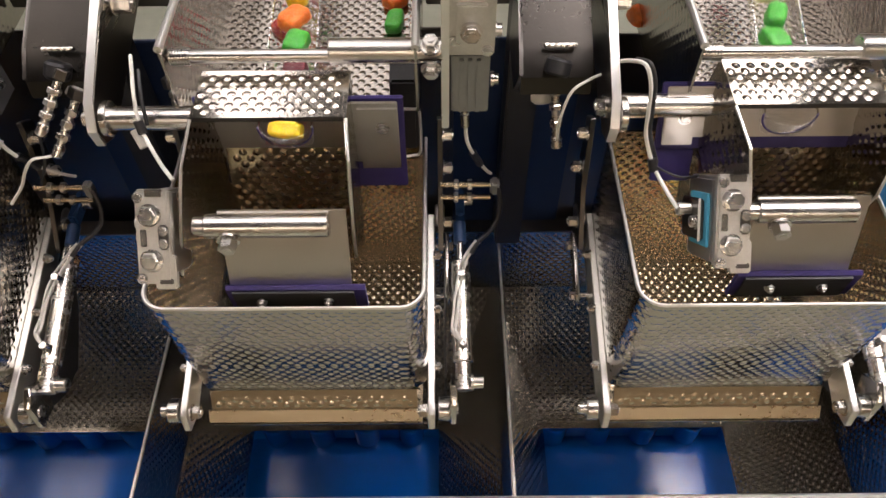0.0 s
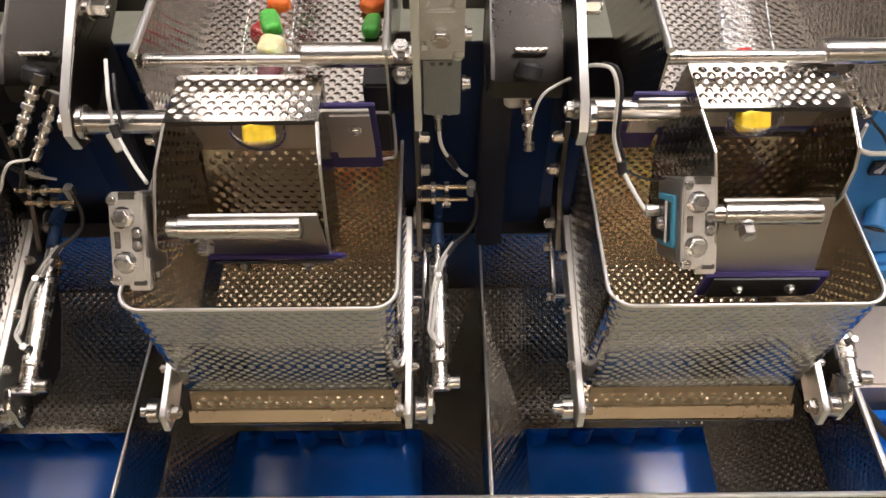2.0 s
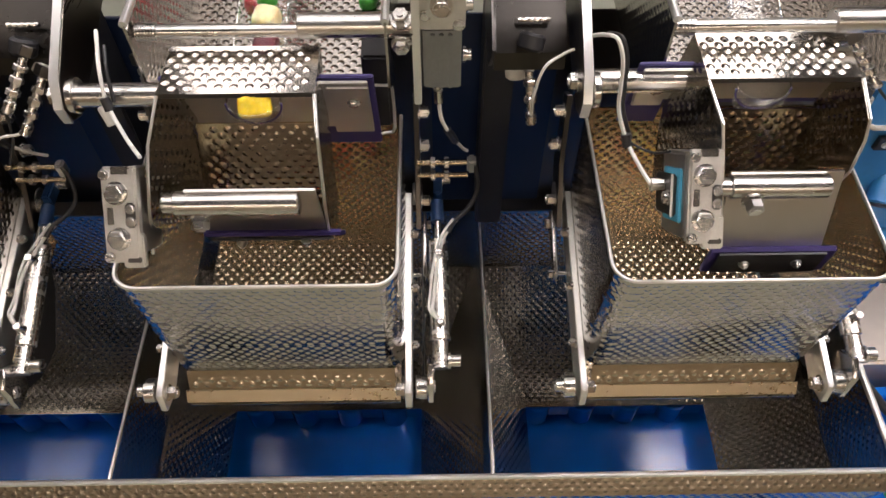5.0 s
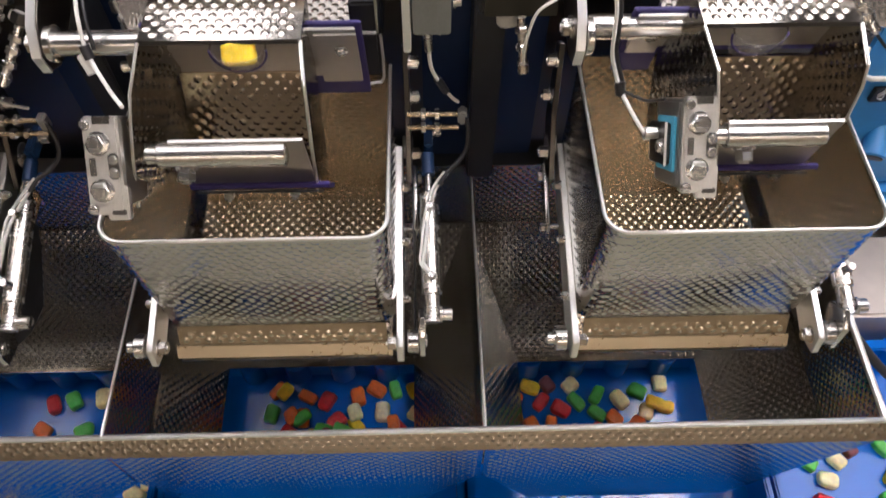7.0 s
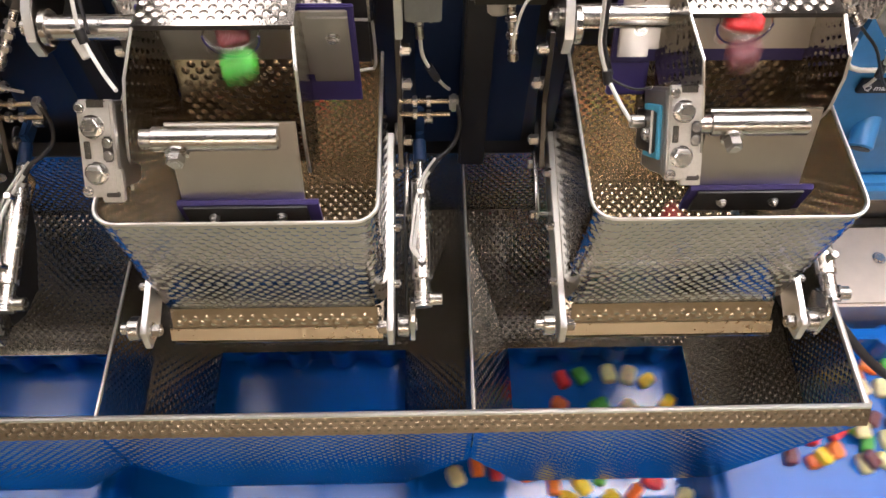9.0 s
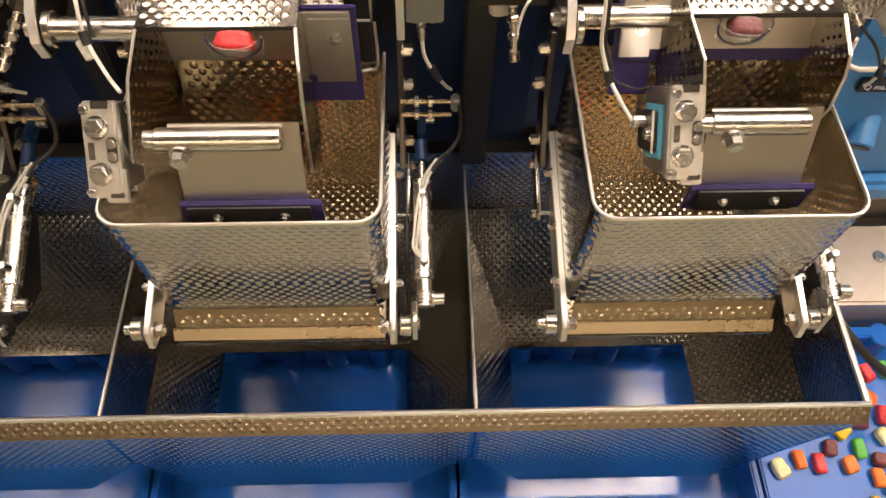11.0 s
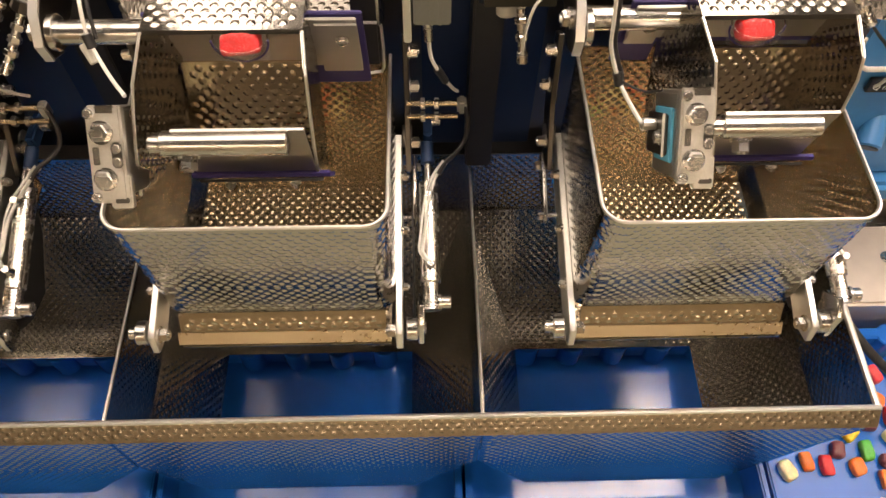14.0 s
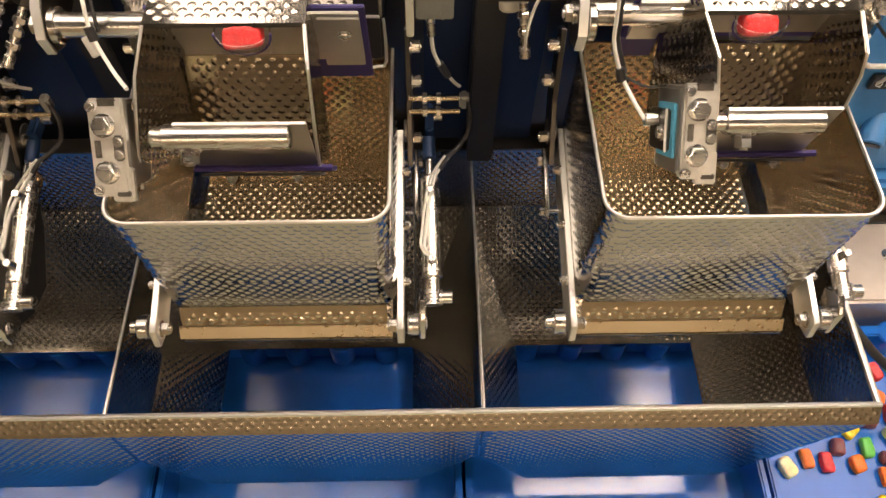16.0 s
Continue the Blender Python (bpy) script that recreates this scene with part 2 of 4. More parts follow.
def part(name, bm, material, parent=None, label="", at=None, smooth=True):
    me = bpy.data.meshes.new(name)
    bm.normal_update()
    if material.name in RELIEF:
        verts, faces = emboss(bm, *RELIEF[material.name])
        me.from_pydata(verts, [], faces)
        me.update()
    else:
        bm.to_mesh(me)
    bm.free()
    me.materials.append(material)
    if smooth:
        me.polygons.foreach_set("use_smooth", [True] * len(me.polygons))
        me.set_sharp_from_angle(angle=radians(36))
    ob = new(name, me)
    ob.parent = parent
    if at is not None:
        ob.location = at
    if label:
        tagged(ob, label)
    return ob


def thing(name, label, category, group="", at=(0, 0, 0), kind=""):
    ob = new(name)
    ob.empty_display_size = 0.02
    ob.location = at
    return tagged(ob, label, category, group, kind)


def box(x0, x1, y0, y1, z0, z1, bevel=0.0008, bm=None, m=None):
    """A bevelled block; m turns it."""
    b = bmesh.new()
    bmesh.ops.create_cube(b, size=1)
    for v in b.verts:
        v.co = Vector(((x0 + x1) / 2 + v.co.x * (x1 - x0), (y0 + y1) / 2 + v.co.y * (y1 - y0), (z0 + z1) / 2 + v.co.z * (z1 - z0)))
    if bevel:
        bmesh.ops.bevel(b, geom=b.edges[:], offset=bevel, segments=2, affect="EDGES")
    if m is not None:
        b.transform(m)
    return merge(bm, b)


def merge(bm, b):
    if bm is None:
        return b
    me = bpy.data.meshes.new("tmp")
    b.to_mesh(me)
    b.free()
    bm.from_mesh(me)
    bpy.data.meshes.remove(me)
    return bm


def tube(p0, p1, r, r1=None, seg=20, bm=None, chamfer=0.0):
    """A capped round bar from p0 to p1."""
    p0, p1 = Vector(p0), Vector(p1)
    q = (p1 - p0).to_track_quat("Z", "Y").to_matrix().to_4x4()
    h = (p1 - p0).length
    r1 = r if r1 is None else r1
    rings = [(0, r - chamfer), (chamfer, r), (h - chamfer, r1), (h, r1 - chamfer)] if chamfer else [(0, r), (h, r1)]
    b = bmesh.new()
    prev = None
    for z, rr in rings:
        ring = [b.verts.new((rr * math.cos(2 * math.pi * i / seg), rr * math.sin(2 * math.pi * i / seg), z)) for i in range(seg)]
        if prev:
            for i in range(seg):
                b.faces.new((prev[i], prev[(i + 1) % seg], ring[(i + 1) % seg], ring[i]))
        else:
            b.faces.new(ring[::-1])
        prev = ring
    b.faces.new(prev)
    b.transform(Matrix.Translation(p0) @ q)
    return merge(bm, b)


def smooth_line(pts, n=6):
    pts = [Vector(p) for p in pts]
    out = []
    for i in range(len(pts) - 1):
        p0, p1, p2, p3 = pts[max(i - 1, 0)], pts[i], pts[i + 1], pts[min(i + 2, len(pts) - 1)]
        for k in range(n):
            t = k / n
            out.append(0.5 * (2 * p1 + (p2 - p0) * t + (2 * p0 - 5 * p1 + 4 * p2 - p3) * t * t + (3 * p1 - p0 - 3 * p2 + p3) * t ** 3))
    return out + [pts[-1]]


def cable(pts, r, bm=None, n=6, seg=8):
    """A round hose along a smooth line."""
    line = smooth_line(pts, n)
    b = bmesh.new()
    prev, side = None, Vector((1, 0, 0.013))
    for i, p in enumerate(line):
        d = (line[min(i + 1, len(line) - 1)] - line[max(i - 1, 0)]).normalized()
        side = (side - d * side.dot(d))
        side = side.normalized() if side.length > 1e-4 else d.orthogonal().normalized()
        up = d.cross(side)
        ring = [b.verts.new(p + r * (side * math.cos(2 * math.pi * k / seg) + up * math.sin(2 * math.pi * k / seg))) for k in range(seg)]
        if prev:
            for k in range(seg):
                b.faces.new((prev[k], prev[(k + 1) % seg], ring[(k + 1) % seg], ring[k]))
        else:
            b.faces.new(ring[::-1])
        prev = ring
    b.faces.new(prev)
    return merge(bm, b)


def plate(pts, thick, bm=None, bevel=0.0):
    """A flat sheet: the outline pts, thickened to both sides."""
    pts = [Vector(p) for p in pts]
    n = (pts[1] - pts[0]).cross(pts[2] - pts[0]).normalized() * thick / 2
    b = bmesh.new()
    top, bot = [b.verts.new(p + n) for p in pts], [b.verts.new(p - n) for p in pts]
    b.faces.new(top)
    b.faces.new(bot[::-1])
    for i in range(len(pts)):
        j = (i + 1) % len(pts)
        b.faces.new((top[i], bot[i], bot[j], top[j]))
    bmesh.ops.recalc_face_normals(b, faces=b.faces[:])
    if bevel:
        bmesh.ops.bevel(b, geom=b.edges[:], offset=bevel, segments=1, affect="EDGES")
    return merge(bm, b)


def strip(profile, x0, x1, thick, bm=None):
    """A folded sheet: the (y, z) profile run along x, with its thickness."""
    pr = [Vector((0, y, z)) for y, z in profile]
    off = []
    for i, p in enumerate(pr):
        d = (pr[min(i + 1, len(pr) - 1)] - pr[max(i - 1, 0)]).normalized()
        off.append(Vector((0, -d.z, d.y)) * thick)
    b = bmesh.new()
    rows = []
    for x in (x0, x1):
        rows.append([[b.verts.new((x, p.y, p.z)) for p in pr], [b.verts.new((x, p.y + o.y, p.z + o.z)) for p, o in zip(pr, off)]])
    n = len(pr)
    for i in range(n - 1):
        b.faces.new((rows[0][0][i], rows[1][0][i], rows[1][0][i + 1], rows[0][0][i + 1]))
        b.faces.new((rows[0][1][i], rows[0][1][i + 1], rows[1][1][i + 1], rows[1][1][i]))
        for s in (0, 1):
            b.faces.new((rows[s][0][i], rows[s][0][i + 1], rows[s][1][i + 1], rows[s][1][i]))
    for i in (0, n - 1):
        b.faces.new((rows[0][0][i], rows[0][1][i], rows[1][1][i], rows[1][0][i]))
    bmesh.ops.recalc_face_normals(b, faces=b.faces[:])
    return merge(bm, b)


def bolt(p, d, r=0.0065, h=0.005, bm=None, socket=False):
    """A hexagon head on a washer, pointing along d."""
    p, d = Vector(p), Vector(d).normalized()
    b = tube(p - d * 0.001, p + d * 0.0012, r * 1.25, seg=18)
    if socket:
        tube(p, p + d * h, r, seg=18, bm=b, chamfer=r * 0.12)
        tube(p + d * (h - 0.0002), p + d * (h + 0.0001), r * 0.5, seg=6, bm=b)
    else:
        tube(p, p + d * h, r, seg=6, bm=b, chamfer=r * 0.12)
        tube(p, p + d * (h + 0.0012), r * 0.5, seg=12, bm=b)
    return merge(bm, b)


def arc(cx, cy, r, a0, a1, n=8):
    return [(cx + r * math.cos(radians(a0 + (a1 - a0) * i / n)), cy + r * math.sin(radians(a0 + (a1 - a0) * i / n))) for i in range(n + 1)]


PITCH = 0.359
UNITS = [0, 1, 2]
C1 = -0.0755
CENTRES = [C1 - PITCH, C1, C1 + PITCH]


# ---- room ----
def room():
    def slab(name, *a, m=WALL):
        return tagged(part(name, box(*a, bevel=0), m, smooth=False), kind="structure")
    slab("floor", -4, 4, -4, 4, -0.1, 0, m=CONCRETE)
    slab("ceiling", -4, 4, -4, 4, 3.2, 3.3, m=CEIL)
    slab("wall_north", -4, 4, 4, 4.1, 0, 3.2)
    slab("wall_south", -4, 4, -4.1, -4, 0, 3.2)
    slab("wall_west", -4.1, -4, -4, 4, 0, 3.2)
    slab("wall_east", 4, 4.1, -4, 4, 0, 3.2)


# Unseen fill panels, added so the steel fronts reflect something warm
FRONT_FILL_SPOTS = [(-1.2, -3.35), (0.3, -3.35), (1.8, -3.35)]
MAIN_SPOTS = [(0.72, 0.5)]
# Narrow fill lights added out of view on both sides
SIDE_FILL_SPOTS = [(2.95, 0.6), (-2.15, 0.95)]
NEAR_SPOTS = [(-1.28, 0.5), (-0.46, 0.5), (1.54, 0.5), (2.36, 0.5)]
SOFT_SPOTS = [(x, 1.40) for x in (-1.63, -0.33, 0.97, 2.27)]
REAR_SPOTS = [(-1.3, 2.2), (1.5, 2.2)]


def ceiling_lamp(name, label, material, w=0.645, d=0.43):
    t = thing(name, label, "lamp", name + "s", (0, 0, 3.2))
    part("frame", box(-w, w, -d, d, -0.04, 0.0, 0.004), WHITE_PLASTIC, t)
    part("diffuser", box(-w + 0.005, w - 0.005, -d + 0.005, d - 0.005, -0.048, -0.041, 0.002), material, t, "glowing white diffuser")
    return t


def lamps():
    kinds = ((FRONT_FILL_SPOTS, "ceiling_light", "unseen warm ceiling fill panel, added for reflections in the steel", FRONT_FILL, 0.645, 0.43),
             (SIDE_FILL_SPOTS, "fluorescent_luminaire", "narrow unseen fill luminaire on the ceiling, added for light from the side", SIDE_FILL, 0.12, 0.7),
             (SOFT_SPOTS, "luminous_ceiling_tile", "dim glowing ceiling tile beside its neighbours", SOFT_LAMP, 0.645, 0.43))
    kinds += ((MAIN_SPOTS, "square_ceiling_light", "square bright white ceiling light, switched on", MAIN_LAMP, 0.37, 0.41),
              (NEAR_SPOTS, "glowing_ceiling_tile", "square softly glowing ceiling tile near the square light", NEAR_LAMP, 0.40, 0.41))
    kinds += ((REAR_SPOTS, "long_ceiling_light", "long bright white ceiling light over the feeders, switched on", REAR_LAMP, 0.75, 0.35),)
    for spots, name, label, m, w, d in kinds:
        first = ceiling_lamp(name, label, m, w, d)
        first.matrix_basis = pose(*spots[0], 3.2)
        for x, y in spots[1:]:
            copy_thing(first, pose(x, y, 3.2))


room()
lamps()

# ---- collecting trough under the hoppers ----
TROUGH_Z, FUNNEL_Z = 1.13, 0.92
FRONT_Y, BACK_Y, FUN_F, FUN_B = 0.278, 0.585, 0.268, 0.435
BAYS = [(-0.61, -0.247, -0.565, -0.33), (-0.247, 0.104, -0.199, 0.034), (0.104, 0.476, 0.164, 0.390)]
FOLD_Z = 1.02
SKIRT_Z = [1.02, 1.02, 1.022, 1.1]


def trough():
    t = thing("collecting_trough", "dimpled stainless steel collecting trough with divided funnels", "trough")
    x0, x1 = BAYS[0][0], BAYS[-1][1]
    part("front_rim", strip([(FRONT_Y + 0.002, TROUGH_Z - 0.008), (FRONT_Y, TROUGH_Z), (FRONT_Y - 0.004, TROUGH_Z), (FRONT_Y - 0.016, TROUGH_Z - 0.016)], x0, x1 + 0.004, 0.002), DIM_RIM, t, "folded dimpled steel rim")
    part("rim_edge", tube((x0, FRONT_Y - 0.002, TROUGH_Z + 0.001), (x1 + 0.003, FRONT_Y - 0.002, TROUGH_Z + 0.001), 0.0028, seg=8), BRIGHT, t, "bright bent steel edge")
    part("back_wall", strip([(BACK_Y, TROUGH_Z), (BACK_Y - 0.002, 1.02), (FUN_B, FUNNEL_Z)], x0, x1, 0.002), DIM_SOFT, t)
    part("back_flange", strip([(BACK_Y + 0.02, TROUGH_Z + 0.002), (BACK_Y, TROUGH_Z + 0.002)], x0, x1, 0.002), DARK_STEEL, t)
    for i, (a, b, fa, fb) in enumerate(BAYS):
        skirt = [(a + 0.001, FRONT_Y - 0.012, TROUGH_Z - 0.014), (b - 0.001, FRONT_Y - 0.012, TROUGH_Z - 0.014), (b - 0.001, FRONT_Y - 0.012, SKIRT_Z[i + 1]), (fb, FUN_F, FUNNEL_Z), (fa, FUN_F, FUNNEL_Z), (a + 0.001, FRONT_Y - 0.012, SKIRT_Z[i])]
        part("skirt", plate(skirt, 0.0018), DIM_SOFT, t)
        for wx, fx, s in ((a, fa, 1), (b, fb, -1)):
            g = 0.0010 * s
            bm = plate([(wx + g, FRONT_Y, TROUGH_Z), (wx + g, BACK_Y, TROUGH_Z), (wx + g, BACK_Y, 1.02), (wx + g, FRONT_Y, FOLD_Z)], 0.0018)
            part("side_wall", bm, DIM_SOFT, t)
            bm = plate([(wx + g, FRONT_Y, FOLD_Z), (wx + g, BACK_Y, 1.02), (fx, FUN_B, FUNNEL_Z), (fx, FUN_F, FUNNEL_Z)], 0.0018)
            part("funnel_slope", bm, DIM_SOFT, t)
        part("divider_edge", tube((b, FRONT_Y, TROUGH_Z + 0.001), (b, BACK_Y, TROUGH_Z + 0.001), 0.0013 if i < 2 else 0.0034, seg=8), BRIGHT, t, "bright cut steel edge")
    return t


trough()

# ---- conveyor with blue trays ----
BELT_Z = 0.862
TRAY_PITCH = 0.36


def conveyor():
    t = thing("conveyor", "blue belt conveyor running under the funnels", "conveyor")
    part("belt", box(-1.6, 1.7, 0.167, 0.62, BELT_Z - 0.036, BELT_Z - 0.022, 0.003), BLUE_BELT, t)
    part("side_rail", box(-1.6, 1.7, 0.622, 0.65, BELT_Z - 0.06, BELT_Z + 0.05, 0.002), STEEL_MATT, t)
    part("side_rail", box(-1.6, 1.7, 0.152, 0.165, BELT_Z - 0.06, BELT_Z + 0.004, 0.002), STEEL_MATT, t)
    for x in (-1.5, 0.0, 1.5):
        for y in (0.19, 0.6):
            part("leg", box(x - 0.02, x + 0.02, y - 0.02, y + 0.02, 0, BELT_Z - 0.036, 0.002), STEEL_MATT, t)


def tray():
    t = thing("conveyor_tray", "blue moulded plastic conveyor tray with scalloped back wall", "tray", "conveyor trays")
    w = TRAY_PITCH - 0.004
    part("base", box(0, w, -0.301, 0, -0.006, 0.0, 0.002, m=pose(0, 0.47, 0.006, 4)), BLUE_TRAY, t)
    part("side_wall", box(0, 0.008, 0.169, 0.425, -0.014, 0.05, 0.002), BLUE_TRAY, t)
    part("side_wall", box(w - 0.008, w, 0.169, 0.425, -0.014, 0.05, 0.002), BLUE_TRAY, t)
    part("back_wall", box(0.0, w, 0.445, 0.46, 0.006, 0.05, 0.002), BLUE_TRAY, t)
    for k in range(6):
        bm = tube((0.03 + k * 0.058, 0.449, 0.006), (0.03 + k * 0.058, 0.449, 0.05), 0.017, seg=16, chamfer=0.002)
        part("scallop", bm, BLUE_TRAY, t)
    return t


conveyor()
TRAY_X0 = 0.095
trays = []
for k in range(-5, 4):
    if not trays:
        trays.append(tray())
    else:
        trays.append(copy_thing(trays[0], Matrix.Identity(4)))
    trays[-1].matrix_basis = pose(TRAY_X0 + k * TRAY_PITCH, 0, BELT_Z + 0.001)


# ---- weigh hopper: origin at the unit's centre line, world heights ----
HW, RIM, HF, HB = 0.102, 1.3625, 0.3355, 0.505
HINGE = (0.33, 1.215)


def hopper():
    t = thing("weigh_hopper", "dimpled stainless weigh hopper with rounded rim and hinged floor", "hopper", "weigh hoppers")
    r = 0.018
    path = [(-HW, HB)] + [(-HW + r - r * math.cos(radians(a)), HF + r - r * math.sin(radians(a))) for a in range(0, 91, 15)]
    path += [(-x, y) for x, y in path[::-1]]
    b = bmesh.new()
    lv = [(RIM, 0), (1.31, 0.004), (1.26, 0.0085), (1.222, 0.0125), (1.209, 0.0125)]
    prev = None
    for z, inset in lv:
        row_o = [b.verts.new((x, y + inset * (HB - y) / (HB - HF), z)) for x, y in path]
        if prev:
            for i in range(len(path) - 1):
                b.faces.new((prev[i], row_o[i], row_o[i + 1], prev[i + 1]))
        prev = row_o
    bmesh.ops.recalc_face_normals(b, faces=b.faces[:])
    bmesh.ops.solidify(b, geom=b.faces[:], thickness=0.0018)
    # run the sheet coordinates on round the bend
    part("body", b, DIM_SMALL, t)
    part("rim", cable([(x, y, RIM + 0.0006) for x, y in path], 0.0015, n=1, seg=6), BRIGHT, t, "bright cut steel edge")
    part("lower_lip", strip([(HF + 0.0125, 1.2085), (HF + 0.0095, 1.203), (HF + 0.0025, 1.191)], -HW + 0.010, HW - 0.010, 0.0016), DIM_LIP, t)
    part("door_lip", strip([(HF + 0.0028, 1.1885), (HF - 0.0045, 1.179)], -HW + 0.006, HW - 0.006, 0.0018), LIP_GOLD, t)
    # back panel and floor door swing when it empties
    bm = strip([(0.0, 0.0), (0.0065, -0.196)], -HW + 0.003, HW - 0.003, 0.0018)
    part("back_door", bm, DIM_BACK_WARM, t, at=(0, HB - 0.004, RIM + 0.01))
    y0, z0 = HINGE
    bm = strip([(0.0165, -0.0415), (0.03, -0.041), (0.1798, -0.035)], -HW + 0.008, HW - 0.006, 0.0018)
    door = part("floor_door", bm, DIM_BACK_WARM, t, at=(0, y0, z0))
    part("flange", strip([(0.001, -0.0425), (0.016, -0.0415)], -HW + 0.008, HW - 0.006, 0.0018), DIM_SMALL, door)
    for s in (-1, 1):
        x = s * (HW + 0.003)
        bm = plate([(x, 0.312, 1.204), (x, 0.335, 1.196), (x, 0.50, 1.244), (x, 0.50, 1.268), (x, 0.33, 1.228), (x, 0.316, 1.225)], 0.006, bevel=0.0008)
        part("side_arm", bm, BRIGHT, t, "flat cut steel arm")
        part("pivot_nut", bolt((x - s * 0.003, 0.325, 1.214), (-s, 0, 0), 0.006, 0.008), POLISHED, t)
        part("pivot_roller", tube((x + s * 0.006, 0.327, 1.214), (x + s * 0.016, 0.327, 1.214), 0.0105, seg=24, chamfer=0.001), POLISHED, t)
        part("roller_bolt", bolt((x + s * 0.016, 0.327, 1.214), (s, 0, 0), 0.0055, 0.007, socket=True), POLISHED, t)
        for y in (0.36, 0.41, 0.46):
            part("arm_bolt", bolt((x + s * 0.003, y, 1.222 + (y - 0.335) * 0.27), (s, 0, 0), 0.004, 0.005), POLISHED, t)
        xk = s * (HW + 0.0176)
        bm = plate([(xk, 0.424, 1.226), (xk, 0.430, 1.221), (xk, 0.487, 1.239), (xk, 0.491, 1.250), (xk, 0.484, 1.257), (xk, 0.427, 1.238)], 0.0035, bevel=0.0007)
        part("link_bar", bm, STEEL, t, "flat steel link bar")
        part("knuckle", tube((s * (HW + 0.0062), 0.503, 1.262), (s * (HW + 0.0155), 0.503, 1.262), 0.0105, seg=24, chamfer=0.001), STEEL_MATT, t, "round steel knuckle")
        for y, z in ((0.432, 1.230), (0.478, 1.246)):
            part("link_pin", tube((s * (HW + 0.006), y, z), (s * (HW + 0.0225), y, z), 0.0022, seg=12, chamfer=0.0004), POLISHED, t)
            part("link_nut", tube((s * (HW + 0.0195), y, z), (s * (HW + 0.0235), y, z), 0.0044, seg=6, chamfer=0.0005), POLISHED, t)
        xb = s * (HW + 0.012)
        bm = plate([(xb, 0.47, 1.25), (xb, 0.50, 1.235), (xb, 0.53, 1.28), (xb, 0.535, 1.36), (xb, 0.52, 1.37), (xb, 0.505, 1.30)], 0.005, bevel=0.0006)
        part("hanger_plate", bm, DARK_STEEL, t)
        for y, z in ((0.495, 1.262), (0.52, 1.31), (0.522, 1.35)):
            part("hanger_bolt", bolt((xb + s * 0.0025, y, z), (s, 0, 0), 0.0055, 0.008), POLISHED, t)
    xg = HW + 0.0152
    bm = plate([(xg, y, z) for y, z in ((0.474, 1.232), (0.446, 1.193), (0.398, 1.16), (0.365, 1.168), (0.348, 1.181), (0.342, 1.196), (0.40, 1.228), (0.456, 1.245))], 0.0015)
    part("side_guard", bm, BLACK, t, "black painted side guard")
    bm = plate([(HW + 0.022, 0.318, 1.2), (HW + 0.022, 0.34, 1.196), (HW + 0.022, 0.352, 1.225), (HW + 0.022, 0.335, 1.242), (HW + 0.022, 0.32, 1.232)], 0.006, bevel=0.001)
    part("crank_link", bm, STEEL, t, "rounded steel crank link")
    return t


def cylinder():
    """Small air cylinder beside a hopper."""
    t = thing("air_cylinder", "slim stainless air cylinder with blue fork end", "cylinder", "air cylinders")
    x = HW + 0.031
    a, b = Vector((x, 0.338, 1.226)), Vector((x - 0.002, 0.508, 1.275))
    d = (b - a).normalized()
    part("barrel", tube(a + d * 0.024, a + d * 0.105, 0.0088, seg=28, chamfer=0.001), POLISHED, t)
    part("end_cap", tube(a + d * 0.104, a + d * 0.118, 0.0084, seg=28, chamfer=0.0015), POLISHED, t)
    part("band", tube(a + d * 0.036, a + d * 0.039, 0.0092, seg=28), STEEL, t)
    part("band", tube(a + d * 0.094, a + d * 0.097, 0.0092, seg=28), STEEL, t)
    part("core", tube(a, a + d * 0.026, 0.0062, seg=18), POLISHED, t)
    for k in range(8):
        part("thread_ring", tube(a + d * (0.0 + k * 0.003), a + d * (0.002 + k * 0.003), 0.0072, seg=20), POLISHED, t)
    part("piston_rod", tube(a + d * 0.11, a + d * 0.145, 0.003, seg=12), POLISHED, t)
    bm = tube(a + d * 0.136, a + d * 0.156, 0.0058, seg=16)
    box(x - 0.005, x + 0.003, 0.488, 0.522, 1.266, 1.281, 0.002, bm=bm)
    part("fork", bm, BLUE_FORK, t, "dark blue fork end")
    part("fork_pin", bolt((x + 0.003, 0.511, 1.274), (1, 0, 0), 0.005, 0.008, socket=True), POLISHED, t)
    part("clevis_bolt", bolt((x + 0.007, 0.345, 1.228), (1, 0, 0), 0.0062, 0.01, socket=True), POLISHED, t)
    for q in (0.036, 0.098):
        part("air_fitting", tube(a + d * q + Vector((0, 0, 0.007)), a + d * q + Vector((0.0, -0.004, 0.02)), 0.0036, seg=12, chamfer=0.0006), POLISHED, t)
    p = a + d * 0.036
    run = [p + Vector((0, -0.004, 0.018)), p + Vector((-0.006, 0.004, 0.022)), (x - 0.0065, 0.385, 1.257), (x - 0.0025, 0.412, 1.268), (x + 0.0035, 0.445, 1.269), (x + 0.0155, 0.46, 1.277)]
    part("hose", cable(run, 0.0016), WHITE_CABLE, t, "thin white air hose")
    run = [p + Vector((0, -0.004, 0.018)), p + Vector((-0.009, 0.006, 0.021)), (x - 0.0085, 0.395, 1.259), (x - 0.005, 0.42, 1.270), (x + 0.001, 0.445, 1.2715), (x + 0.0125, 0.46, 1.279)]
    part("hose", cable(run, 0.0012), WHITE_CABLE, t, "thin white air hose")
    return t


